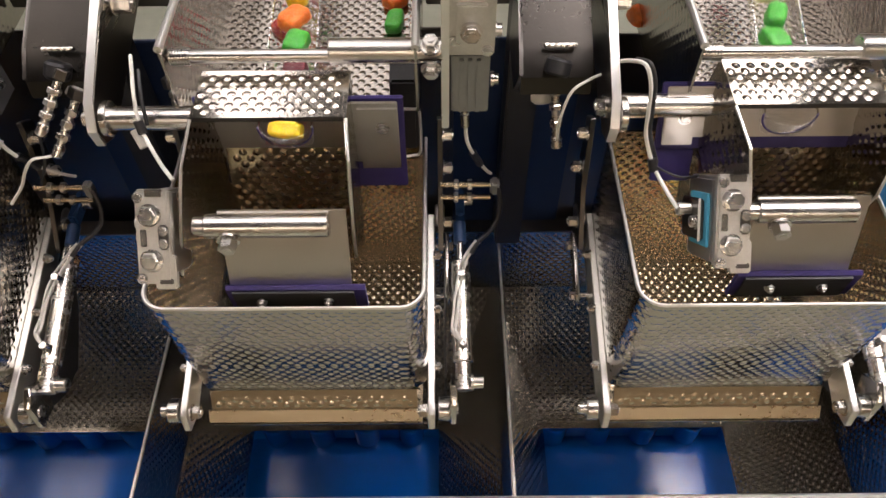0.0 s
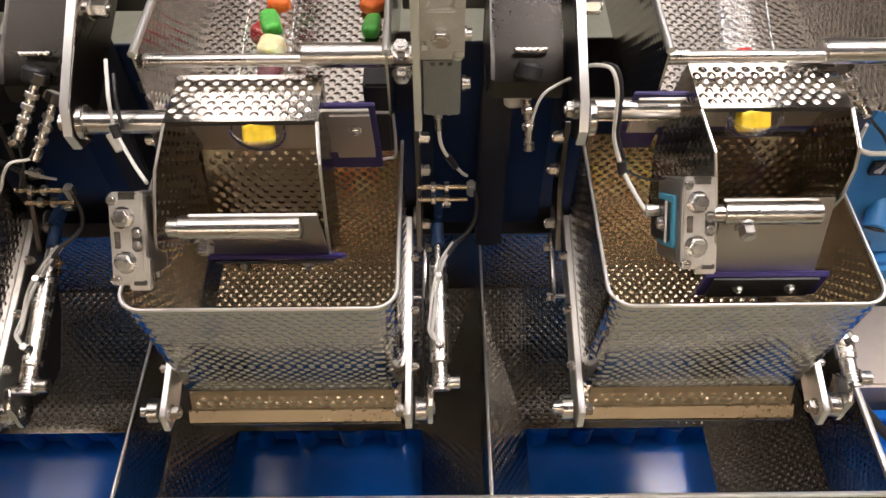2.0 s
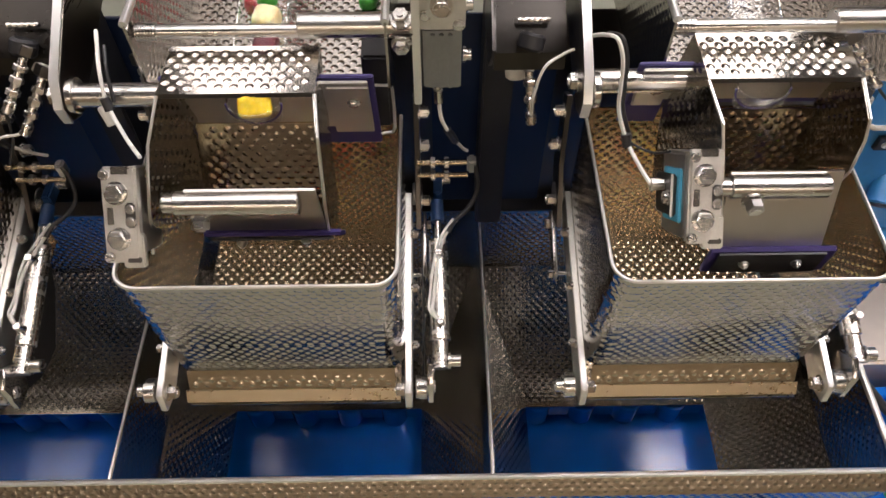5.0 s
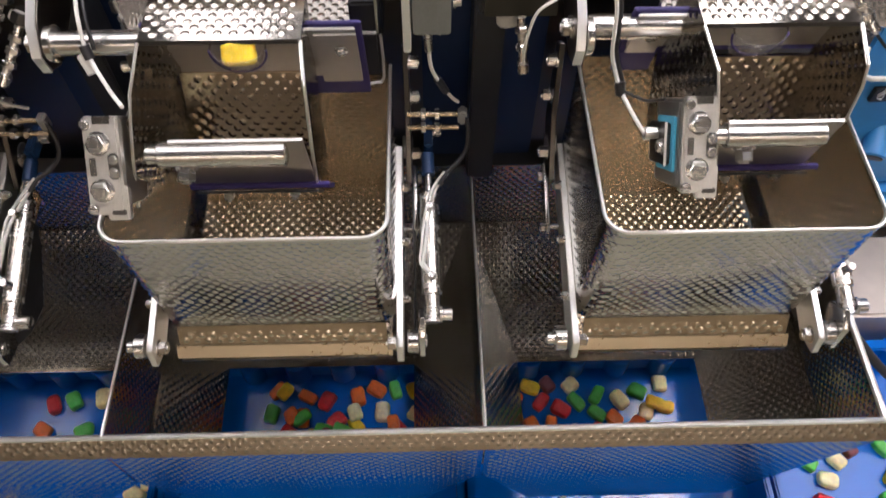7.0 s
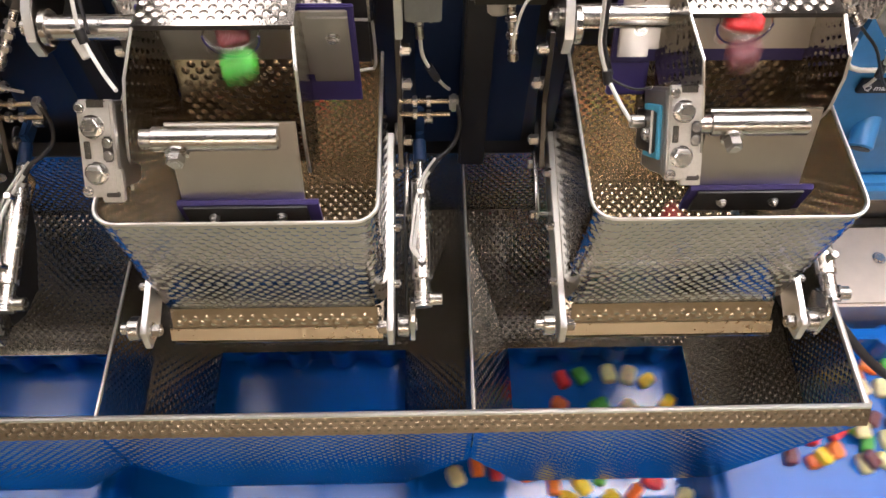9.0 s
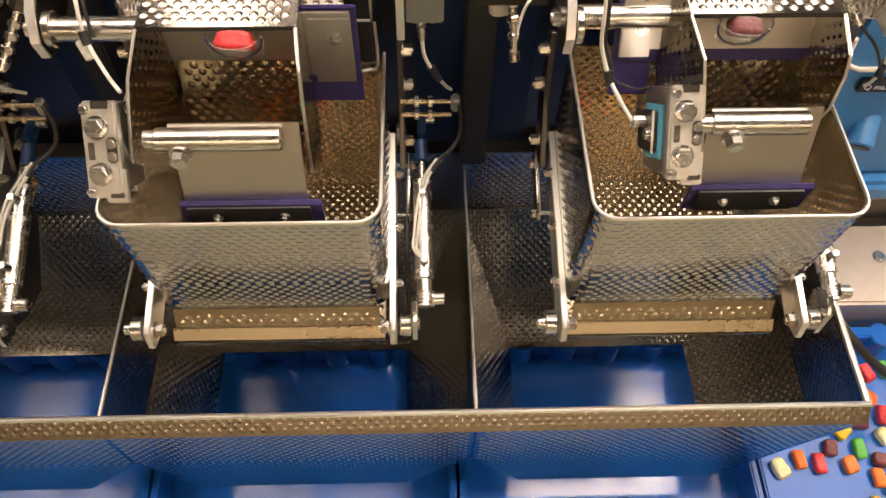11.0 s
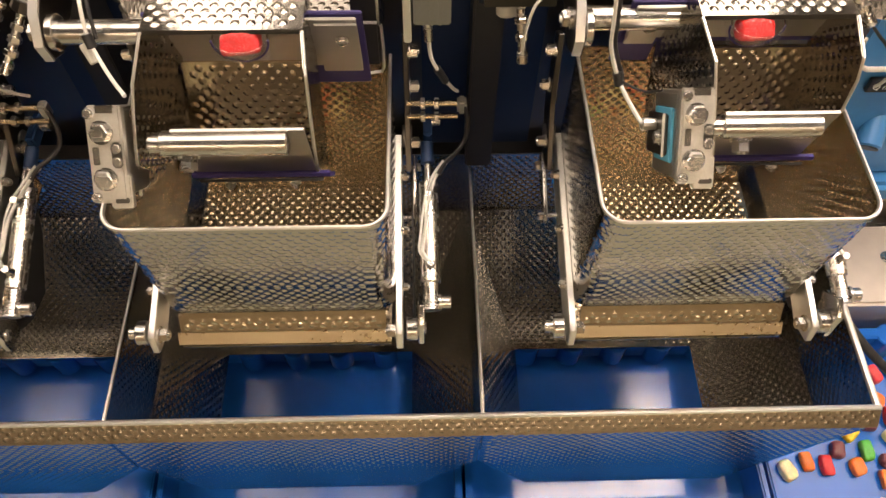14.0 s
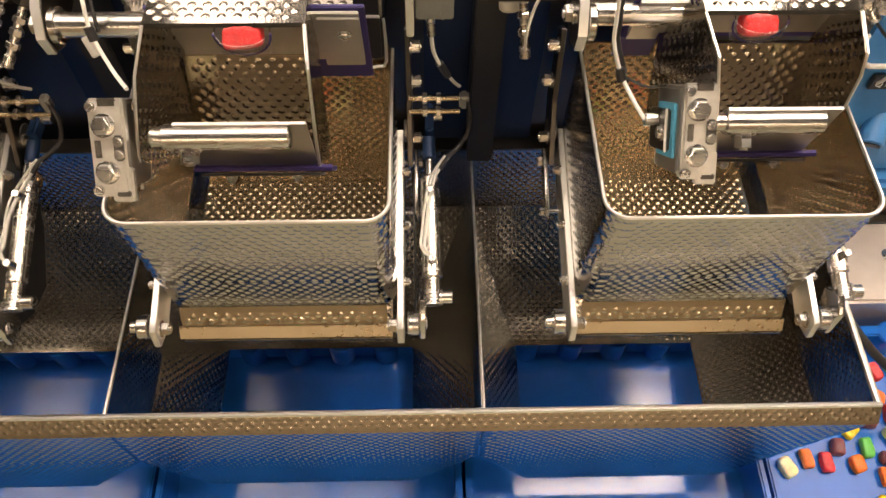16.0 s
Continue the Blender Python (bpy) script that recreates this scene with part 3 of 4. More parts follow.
# ---- drop chute with gate above each hopper ----
def drop_chute(reach=1):
    t = thing("drop_chute", "dimpled steel drop chute hood with swinging gate", "chute", "drop chutes")
    o = -C1
    xl, xr = -0.1245 + o, -0.0225 + o
    part("hood", strip([(0.409, 1.4745), (0.411, 1.4765), (0.456, 1.4775), (0.457, 1.470)][::-1], xl, xr, 0.0016), DIM_BIG, t)
    left_front = [(xl, 0.41, 1.476), (-0.0555, 0.385, 1.456), (-0.0565, 0.372, 1.444), (-0.0605, 0.362, 1.422), (-0.0705, 0.356, 1.377)]
    left_back = [(xl + 0.003, 0.457, 1.476), (xl + 0.007, 0.448, 1.44), (xl + 0.006, 0.438, 1.40), (xl + 0.003, 0.43, 1.37), (xl, 0.424, 1.345)]
    right_front = [(xr, 0.41, 1.476), (xr + 0.002, 0.385, 1.462), (xr + 0.001, 0.38, 1.433), (xr - 0.001, 0.38, 1.398), (xr - 0.002, 0.38, 1.365)]
    right_back = [(xr, 0.457, 1.476), (xr, 0.448, 1.44), (xr, 0.438, 1.40), (xr, 0.43, 1.37), (xr, 0.424, 1.345)]
    if reach < 0:
        left_front = [(xl, 0.41, 1.476), (-0.0425, 0.382, 1.464), (-0.0385, 0.369, 1.441), (-0.0315, 0.359, 1.407), (-0.0245, 0.353, 1.373)]
        left_back = [(xl, 0.457, 1.476), (xl - 0.011, 0.448, 1.44), (xl - 0.011, 0.438, 1.40), (xl - 0.009, 0.43, 1.37), (xl - 0.007, 0.424, 1.35)]
        right_front = [(xr, 0.41, 1.476), (0.0545, 0.385, 1.464), (0.0552, 0.379, 1.450), (0.0585, 0.379, 1.42), (0.052, 0.385, 1.37)]
    for front, back in ((left_front, left_back), (right_front, right_back)):
        b = bmesh.new()
        fv, bv = [b.verts.new(p) for p in front], [b.verts.new(p) for p in back]
        for i in range(4):
            b.faces.new((fv[i], fv[i + 1], bv[i + 1], bv[i]))
        bmesh.ops.recalc_face_normals(b, faces=b.faces[:])
        bmesh.ops.solidify(b, geom=b.faces[:], thickness=0.0015)
        part("side_cheek", b, DIM_SMALL, t)
        part("cheek_edge", cable(front, 0.0011, n=1, seg=6), BRIGHT, t, "bright cut steel edge")
    part("back_panel", plate([(xl + 0.007, 0.437, 1.424), (xr - 0.001, 0.437, 1.424), (xr - 0.001, 0.418, 1.33), (xl + 0.002, 0.418, 1.33)], 0.0016), DIM_BACK_WARM, t)
    # front gate on its shaft
    yz = (0.366, 1.42)
    lead = 0.0 if reach > 0 else 0.016
    g = part("gate_shaft", tube((xl + 0.004 + lead, 0, 0), (xr - 0.014, 0, 0), 0.0085, seg=28, chamfer=0.001), POLISHED, t, at=(0, *yz))
    bm = strip([(0.004, 0.009), (0.004, -0.012), (0.004, -0.052), (0.015, -0.074)], xl + 0.012 + lead * 0.6, xr - 0.003, 0.002)
    part("gate_flap", bm, STEEL_MATT, g, "matt steel flap")
    bm = strip([(0.0012, -0.0505), (0.0, -0.0538), (0.0125, -0.079)], xl + 0.009 + lead * 0.6, xr + 0.007, 0.0032)
    part("seal", bm, PURPLE, g, "purple rubber seal strip")
    bm = strip([(-0.0032, -0.0545), (0.0083, -0.0775)], xl + 0.014 + lead * 0.6, xr - 0.001, 0.0018)
    part("clamp_strip", bm, BLACK, g, "black clamp strip")
    for x in (xl + 0.034 + lead * 0.6, xr - 0.02):
        part("clamp_bolt", bolt((x, -0.0002, -0.0640), (0, -0.894, -0.447), 0.003, 0.003), POLISHED, g)
    part("shaft_bolt", bolt((xl + 0.02 + lead, -0.006, -0.008), (0, -0.85, -0.35), 0.0062, 0.009), POLISHED, g)
    part("shaft_collar", tube((xl - 0.004 + lead, 0, 0), (xl + 0.005 + lead, 0, 0), 0.0068, seg=16, chamfer=0.001), POLISHED, g)
    # rear gate on the upper shaft
    s = part("rear_shaft", tube((-0.203 + o, 0, 0), (xl + 0.004, 0, 0), 0.0085, seg=28, chamfer=0.001), POLISHED, t, at=(0, 0.437, 1.452))
    a, b = (xl - 0.004, xr + 0.032) if reach > 0 else (xl - 0.036, xr + 0.003)
    tab = (xr + 0.0035, b) if reach > 0 else (a, xl - 0.014)
    low = -0.045 if reach > 0 else -0.024
    bm = box(a, b, -0.001, 0.001, low, 0.014, 0.0008)
    part("rear_flap", bm, STEEL_MATT, s, "matt steel rear flap")
    part("flap_tab", box(*tab, -0.0028, -0.0012, low - 0.005, 0.010, 0.0006), STEEL_MATT, s)
    bm = box(a - 0.003, b + 0.004, 0.002, 0.005, low - 0.03 if reach > 0 else low - 0.010, 0.016, 0.0008)
    if reach < 0:
        box(a - 0.003, xl - 0.01, 0.002, 0.005, low - 0.036, low - 0.0102, 0.0008, bm=bm)
    part("seal", bm, PURPLE, s, "purple rubber seal strip")
    part("flap_bolt", bolt(((tab[0] + tab[1]) / 2 + 0.003, -0.0028, -0.008), (0, -1, 0), 0.004, 0.003), POLISHED, s)
    part("end_bolt", bolt((-0.204 + o, 0, 0), (-1, 0, 0), 0.0065, 0.006), POLISHED, s)
    return t


def gate_drive():
    """Rotary drive in front of the left cheek."""
    t = thing("gate_drive", "cast aluminium rotary gate drive with bolted face plate", "actuator", "gate drives")
    m = pose(-0.144 - C1, 0.344, 1.436, 45, 0, 0)
    bm = box(-0.0115, 0.0105, -0.03, 0.031, -0.004, 0.004, 0.0015, m=m)
    box(-0.001, 0.0125, -0.0335, -0.012, -0.003, 0.003, 0.001, bm=bm, m=m)
    part("face_plate", bm, CAST, t)
    part("slot_plate", box(0.0035, 0.0095, -0.0075, 0.0085, 0.0042, 0.0052, 0.0012, m=m), DARK_STEEL, t, "dark recessed slot plate")
    part("type_plate", box(-0.0085, -0.0045, -0.0055, 0.0055, 0.0041, 0.0046, 0.0003, m=m), STEEL, t, "small engraved type plate")
    part("top_notch", box(-0.005, 0.007, 0.0255, 0.0312, 0.0030, 0.0046, 0.0008, m=m), STEEL, t, "milled notch at the top edge")
    part("foot_notch", box(0.002, 0.011, -0.0300, -0.0265, 0.0030, 0.0044, 0.0006, m=m), DARK_STEEL, t)
    part("housing", box(-0.0115, 0.0045, -0.028, 0.029, -0.054, -0.0045, 0.002, m=m), STEEL_MATT, t, "brushed steel drive body")
    part("gasket", box(-0.0135, -0.0116, -0.018, 0.018, -0.044, -0.009, 0.0006, m=m), CYAN, t, "cyan rubber gasket frame")
    part("cover", box(-0.0165, -0.0136, -0.014, 0.014, -0.052, -0.014, 0.001, m=m), DARK_STEEL, t)
    up = (m.to_3x3() @ Vector((0, 0, 1)))
    for y, r in ((0.0145, 0.006), (-0.0145, 0.006)):
        part("face_bolt", bolt(m @ Vector((-0.002, y, 0.004)), up, r, 0.006), POLISHED, t)
    for x, y in ((-0.0085, 0.026), (-0.0085, -0.026), (0.0065, 0.0045), (0.0065, -0.0035)):
        part("cap_screw", bolt(m @ Vector((x, y, 0.0048)), up, 0.0026, 0.0022, socket=True), POLISHED, t)
    part("cover_screw", bolt(m @ Vector((-0.0166, -0.002, -0.022)), m.to_3x3() @ Vector((-1, 0, 0)), 0.0042, 0.004, socket=True), POLISHED, t)
    part("cover_frame", box(-0.0178, -0.0164, -0.0145, 0.0145, -0.0150, -0.0125, 0.0005, m=m), WHITE_PLASTIC, t, "pale cover edge")
    part("cable_gland", tube(m @ Vector((-0.016, 0.006, -0.034)), m @ Vector((-0.026, 0.006, -0.034)), 0.0046, seg=14, chamfer=0.0008), POLISHED, t)
    return t


# ---- vibrating feeder pan with its narrow channel ----
PAN_Z = 1.408


def feeder():
    t = thing("feeder_pan", "dimpled stainless vibrating feeder pan with side walls", "feeder", "feeder pans")
    o = -C1
    xa, xb = -0.146 + o, 0.023 + o
    y0, y1, z0, z1 = 0.50, 1.78, PAN_Z, 1.502
    part("pan_floor", strip([(y1, z0), (y0, z0), (y0 - 0.008, z0 - 0.004)], xa, xb, 0.0018), DIM_PAN, t)
    for x in (xa, xb):
        part("pan_side", plate([(x, y0 - 0.052, z1 - 0.056), (x, y0, z0 - 0.004), (x, y1, z0 - 0.004), (x, y1, z1), (x, y0 - 0.052, z1)], 0.0018), DIM_PAN, t)
        part("side_edge", tube((x, y0 - 0.052, z1), (x, y1, z1), 0.0028, seg=10), BRIGHT, t, "rolled bright steel edge")
    return t


def channel(c, lean):
    """Clear trough that leans sideways by lean for each metre of its length, ending in a spout at x = c."""
    t = thing("guide_channel", "narrow clear plastic guide channel with bright edges for candies", "channel", "guide channels")
    prof = [(-0.0175, 0.017), (-0.0168, 0.006)] + arc(-0.0115, 0.0052, 0.0052, 180, 270, 4) + arc(0.0115, 0.0052, 0.0052, 270, 360, 4) + [(0.0168, 0.006), (0.0175, 0.017)]
    ends = [(0.408, 1.4535), (0.47, 1.4555), (1.75, 1.4600)]
    b = bmesh.new()
    prev = None
    for y, z in ends:
        ring = [b.verts.new((c + u + lean * (y - 0.404), y, z + v)) for u, v in prof]
        if prev:
            for i in range(len(ring) - 1):
                b.faces.new((prev[i], prev[i + 1], ring[i + 1], ring[i]))
        prev = ring
    bmesh.ops.recalc_face_normals(b, faces=b.faces[:])
    bmesh.ops.solidify(b, geom=b.faces[:], thickness=0.0012)
    part("trough_sheet", b, CLEAR, t).visible_shadow = False
    for side in (-0.0175, 0.0175):
        rim = cable([(c + side + lean * (y - 0.404), y, z + 0.017) for y, z in ends], 0.0007, n=1, seg=6)
        part("cut_edge", rim, CLEAR_EDGE, t, "bright cut plastic edge").visible_shadow = False
    d = bmesh.new()
    bmesh.ops.create_uvsphere(d, u_segments=28, v_segments=16, radius=1)
    bmesh.ops.delete(d, geom=[v for v in d.verts if v.co.z > 0.05 or v.co.y > 0.05], context="VERTS")
    for v in d.verts:
        crease = 1 + 0.07 * noise.noise(v.co * 3.1) + 0.04 * noise.noise(v.co * 8)
        v.co = Vector((c + v.co.x * 0.0172 * crease, 0.409 + v.co.y * 0.013, 1.4705 + v.co.z * 0.0172 * crease))
    bmesh.ops.solidify(d, geom=d.faces[:], thickness=0.0009)
    part("spout", d, CLEAR, t, "crinkled clear plastic spout").visible_shadow = False
    ring = [(c + 0.0182 * math.cos(radians(a)), 0.4075, 1.4705 + 0.0176 * math.sin(radians(a))) for a in range(180, 361, 15)]
    part("support_ring", cable(ring, 0.0007, n=1, seg=8), PURPLE, t, "thin purple rubber lip")
    return t


def rods_and_lift():
    """Cross rods over the hood and the lifting cylinder on them."""
    o = -C1
    t = thing("cross_rod", "turned stainless cross rod with thick sleeve", "rod", "cross rods")
    part("thin_rod", tube((-0.13 + o, 0.4575, 1.489), (-0.03 + o, 0.4575, 1.489), 0.0045, seg=20, chamfer=0.0008), POLISHED, t)
    bm = None
    for k in range(7):
        bm = tube((-0.143 + o + k * 0.002, 0.4575, 1.489), (-0.1416 + o + k * 0.002, 0.4575, 1.489), 0.0058, seg=16, bm=bm)
    part("thread", bm, POLISHED, t)
    part("sleeve", tube((-0.036 + o, 0.461, 1.49), (0.043 + o, 0.461, 1.49), 0.0086, seg=28, chamfer=0.001), POLISHED, t)
    part("set_bolt", bolt((0.033 + o, 0.456, 1.497), (0, -0.3, 1), 0.0055, 0.008), POLISHED, t)
    part("set_bolt", bolt((0.033 + o, 0.449, 1.484), (0, -1, -0.2), 0.0055, 0.006), POLISHED, t)
    u = thing("lift_drive", "grey finned compact air drive with cast end cap", "actuator", "lift drives")
    bm = box(0.047 + o, 0.074 + o, 0.462, 0.492, 1.432, 1.485, 0.0012)
    for k in range(3):
        box(0.0525 + o + k * 0.006, 0.0555 + o + k * 0.006, 0.4595, 0.464, 1.434, 1.482, 0.0006, bm=bm)
    part("finned_body", bm, ALU_GREY, u)
    bm = box(0.044 + o, 0.076 + o, 0.458, 0.494, 1.487, 1.56, 0.0015)
    box(0.05 + o, 0.07 + o, 0.454, 0.46, 1.50, 1.53, 0.001, bm=bm)
    part("end_cap", bm, CAST, u, "light cast aluminium cap")
    part("side_bar", box(0.040 + o, 0.0455 + o, 0.452, 0.5, 1.425, 1.6, 0.0008), BRIGHT, u)
    part("cap_bolt", bolt((0.06 + o, 0.4535, 1.51), (0, -1, 0.2), 0.006, 0.006), POLISHED, u)
    for x, z in ((0.049, 1.5), (0.0715, 1.492), (0.049, 1.535), (0.0715, 1.535)):
        part("cap_screw", bolt((x + o, 0.4575, z), (0, -1, 0), 0.0032, 0.002, socket=True), POLISHED, u)
    for z in (1.455, 1.498):
        part("side_bolt", bolt((0.0765 + o, 0.472, z), (1, 0, 0), 0.0045, 0.005, socket=True), POLISHED, u)
    part("hose_fitting", tube((0.057 + o, 0.468, 1.432), (0.058 + o, 0.465, 1.415), 0.0035, seg=12, chamfer=0.0006), POLISHED, u)
    part("hose", cable([(0.058 + o, 0.465, 1.416), (0.06 + o, 0.462, 1.40), (0.068 + o, 0.466, 1.378), (0.077 + o, 0.48, 1.35), (0.082 + o, 0.49, 1.335)], 0.0015), WHITE_CABLE, u, "thin white air hose")
    part("sleeve", cable([(0.064 + o, 0.464, 1.388), (0.071 + o, 0.47, 1.368)], 0.0032, n=2), BLACK, u)
    return t, u


def guide_block():
    t = thing("guide_block", "black plastic guide block in a bright steel clip", "bracket", "guide blocks")
    o = -C1
    part("block", box(0.002 + o, 0.022 + o, 0.47, 0.50, 1.385, 1.455, 0.002), BLACK, t)
    clip = [(0.006 + o, 0.466, 1.432), (0.020 + o, 0.466, 1.432), (0.0235 + o, 0.466, 1.428), (0.0235 + o, 0.466, 1.388), (0.018 + o, 0.466, 1.383), (0.008 + o, 0.466, 1.381)]
    part("clip", cable(clip, 0.0012, n=2, seg=6), BRIGHT, t, "bright bent steel clip")
    return t


def bearing_plate():
    t = thing("bearing_plate", "thick bright-edged steel side plate carrying the gate shaft", "bracket", "bearing plates")
    x = -0.2 - C1
    pts = [(x, 0.427, 1.437), (x, 0.424, 1.452), (x, 0.435, 1.468), (x, 0.505, 1.505), (x, 0.74, 1.66), (x, 0.86, 1.60), (x, 0.56, 1.462), (x, 0.47, 1.436), (x, 0.44, 1.43)]
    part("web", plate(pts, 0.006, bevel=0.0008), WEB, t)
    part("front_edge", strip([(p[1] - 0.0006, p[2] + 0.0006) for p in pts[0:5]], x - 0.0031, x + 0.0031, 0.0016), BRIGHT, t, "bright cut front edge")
    part("hub", tube((x + 0.004, 0.437, 1.452), (x + 0.010, 0.437, 1.452), 0.0125, seg=24, chamfer=0.001), STEEL, t)
    part("plate_bolt", bolt((x + 0.004, 0.515, 1.49), (1, 0, 0), 0.0065, 0.014), POLISHED, t)
    return t


def sensors():
    """Threaded sensors on a bent bracket beside the hopper hangers."""
    t = thing("sensor_pair", "pair of threaded steel sensors with black cable", "sensor", "sensor pairs")
    x = HW + 0.012
    for z, y in ((1.318, 0.492), (1.299, 0.494)):
        part("sensor_barrel", tube((x, y, z), (x + 0.045, y, z), 0.0026, seg=14), BRASS, t)
        for k in (0.012, 0.024):
            part("lock_nut", tube((x + k, y, z), (x + k + 0.004, y, z), 0.0052, seg=6, chamfer=0.0005), POLISHED, t)
    part("elbow", box(x + 0.044, x + 0.052, 0.487, 0.497, 1.308, 1.324, 0.002), STEEL_MATT, t)
    part("cable", cable([(x + 0.049, 0.492, 1.32), (x + 0.0535, 0.485, 1.302), (x + 0.051, 0.478, 1.286), (x + 0.043, 0.468, 1.28), (x + 0.033, 0.459, 1.277), (x + 0.027, 0.45, 1.272)], 0.0021), BLACK, t, "thin black cable")
    return t


def probe(a, b, tail, label, disc=None, wire=WHITE_CABLE):
    """A threaded probe hanging from a to b with lock nuts and a cable."""
    t = thing("threaded_probe", label, "sensor", "threaded probes")
    a, b = Vector(a), Vector(b)
    d = (b - a).normalized()
    h = (b - a).length
    part("barrel", tube(a, b, 0.0032, seg=14), POLISHED, t)
    part("socket_nut", tube(a - d * 0.002, a + d * 0.006, 0.007, seg=6, chamfer=0.0006), DARK_STEEL, t)
    for k in (0.3, 0.5, 0.72):
        part("lock_nut", tube(a + d * h * k, a + d * (h * k + 0.005), 0.005, seg=6, chamfer=0.0006), POLISHED, t)
    part("tip", tube(b - d * 0.004, b + d * 0.006, 0.0042, seg=14, chamfer=0.001), POLISHED, t)
    part("cable", cable([b + d * 0.004] + tail, 0.0012), wire, t)
    if disc:
        q = Vector(disc)
        part("disc", tube(q, q + d * 0.01, 0.0085, seg=22, chamfer=0.002), WHITE_PLASTIC, t, "white plastic disc")
    return t


def drive_cable(reach=1):
    t = thing("drive_cable", "white and black cable looping down to the gate drive", "cable", "drive cables")
    pts = [(-0.0945, 0.458, 1.49), (-0.0915, 0.445, 1.487), (-0.0895, 0.43, 1.478), (-0.0885, 0.42, 1.46), (-0.0755, 0.40, 1.448), (-0.0605, 0.379, 1.452)]
    if reach < 0:
        pts = [(-0.1205, 0.46, 1.48), (-0.1185, 0.44, 1.497), (-0.1125, 0.428, 1.503), (-0.1075, 0.423, 1.49), (-0.1055, 0.42, 1.47), (-0.1035, 0.418, 1.451), (-0.0955, 0.41, 1.43), (-0.0875, 0.393, 1.422), (-0.0805, 0.381, 1.4165)]
    part("white_hose", cable(pts, 0.0014), WHITE_CABLE, t)
    part("black_wire", cable([(p[0] + 0.0035, p[1] + 0.003, p[2] - 0.001) for p in pts[1:-2]], 0.0014), BLACK, t)
    x, y, z = pts[-3]
    part("tie", tube((x - 0.001, y + 0.002, z + 0.004), (x + 0.001, y - 0.002, z - 0.004), 0.0034, seg=12), BLACK, t, "black cable tie")
    if reach < 0:
        part("wire_end", cable([(x, y, z), (x + 0.008, y - 0.006, z - 0.001), (x + 0.017, y - 0.014, z + 0.002), (x + 0.024, y - 0.022, z + 0.012)], 0.0009), BLACK, t)
    else:
        part("connector", tube((x - 0.007, y + 0.004, z - 0.006), (x - 0.001, y - 0.004, z - 0.016), 0.0034, seg=14, chamfer=0.0008), WHITE_PLASTIC, t, "white plastic connector")
    return t


def rear_frame():
    """Dark upright columns and blue drive housings behind the hoppers, their shade held in the blue."""
    o = -C1
    t = thing("frame_column", "dark painted steel column between the feeders", "column", "frame columns")
    x = 0.112 + o
    part("column", box(x - 0.014, x + 0.014, 0.56, 0.60, 1.14, 1.9, 0.002), BLACK, t)
    part("cover_panel", box(x + 0.0005, x + 0.06, 0.602, 0.606, 0.9, 1.39, 0.001), BLUE_SHADED, t, "blue cover panel with its shade put into the colour")
    part("inner_panel", box(x - 0.06, x, 0.602, 0.606, 0.9, 1.39, 0.001), BLUE_SHADED, t, "blue cover panel with its shade put into the colour")
    part("upper_panel", box(x - 0.085, x + 0.06, 0.61, 0.614, 1.42, 1.9, 0.001), DARK_STEEL, t)
    part("back_panel", box(x - 0.30, x - 0.05, 0.6165, 0.6205, 0.9, 1.39, 0.001), DARK_STEEL, t)
    return t


def build_units():
    makers = [hopper, cylinder, drop_chute, gate_drive, feeder, rods_and_lift, guide_block, bearing_plate, sensors, drive_cable, rear_frame]
    made = []
    for mk in makers:
        r = mk()
        made += list(r) if isinstance(r, tuple) else [r]
    sets = [made]
    for c in CENTRES[1:]:
        sets.append([copy_thing(ob, pose(c, 0, 0)) for ob in made])
    for ob in made:
        ob.matrix_basis = pose(CENTRES[0], 0, 0)
    for name in ("sensor_pair", "guide_block", "frame_column", "drop_chute", "drive_cable"):
        spare = [ob for ob in sets[2] if ob.name.split(".")[0] == name][0]
        sets[2].remove(spare)
        for ob in (*spare.children_recursive, spare):
            bpy.data.objects.remove(ob)
    sets[2].append(drop_chute(-1))
    sets[2][-1].matrix_basis = pose(CENTRES[2], 0.009, 0)
    sets[2].append(drive_cable(-1))
    sets[2][-1].matrix_basis = pose(CENTRES[2], 0, 0)
    drive = [ob for ob in sets[2] if ob.name.split(".")[0] == "gate_drive"][0]
    drive.matrix_basis = pose(CENTRES[2] + 0.0135, 0.009, 0)
    return [{ob.name.split(".")[0]: ob for ob in group} for group in sets]


units = build_units()


def rear_panels():
    t = thing("rear_panel", "dark painted steel panels behind the last hopper", "panel")
    part("lower_panel", box(0.165, 0.497, 0.6065, 0.6095, 0.9, 1.39, 0.001), DARK_STEEL, t)
    part("upper_panel", box(0.165, 0.206, 0.6065, 0.6095, 1.432, 1.9, 0.001), DARK_STEEL, t)
    part("edge_panel", box(0.392, 0.497, 0.607, 0.611, 1.432, 1.9, 0.001), DARK_STEEL, t)


rear_panels()


SPOUT = {0: (0.0125, -0.045), 1: (0.0125, -0.045), 2: (-0.0115, 0.17)}
SET_BACK = {0: 0.0, 1: 0.0, 2: 0.009}
for k in UNITS:
    channel(*SPOUT[k]).matrix_basis = pose(CENTRES[k], SET_BACK[k], 0)
probe((-0.233, 0.475, 1.463), (-0.252, 0.45, 1.431), [(-0.256, 0.447, 1.424), (-0.262, 0.445, 1.40), (-0.272, 0.44, 1.38)], "threaded steel probe with lock nuts and thin black cable", wire=BLACK)
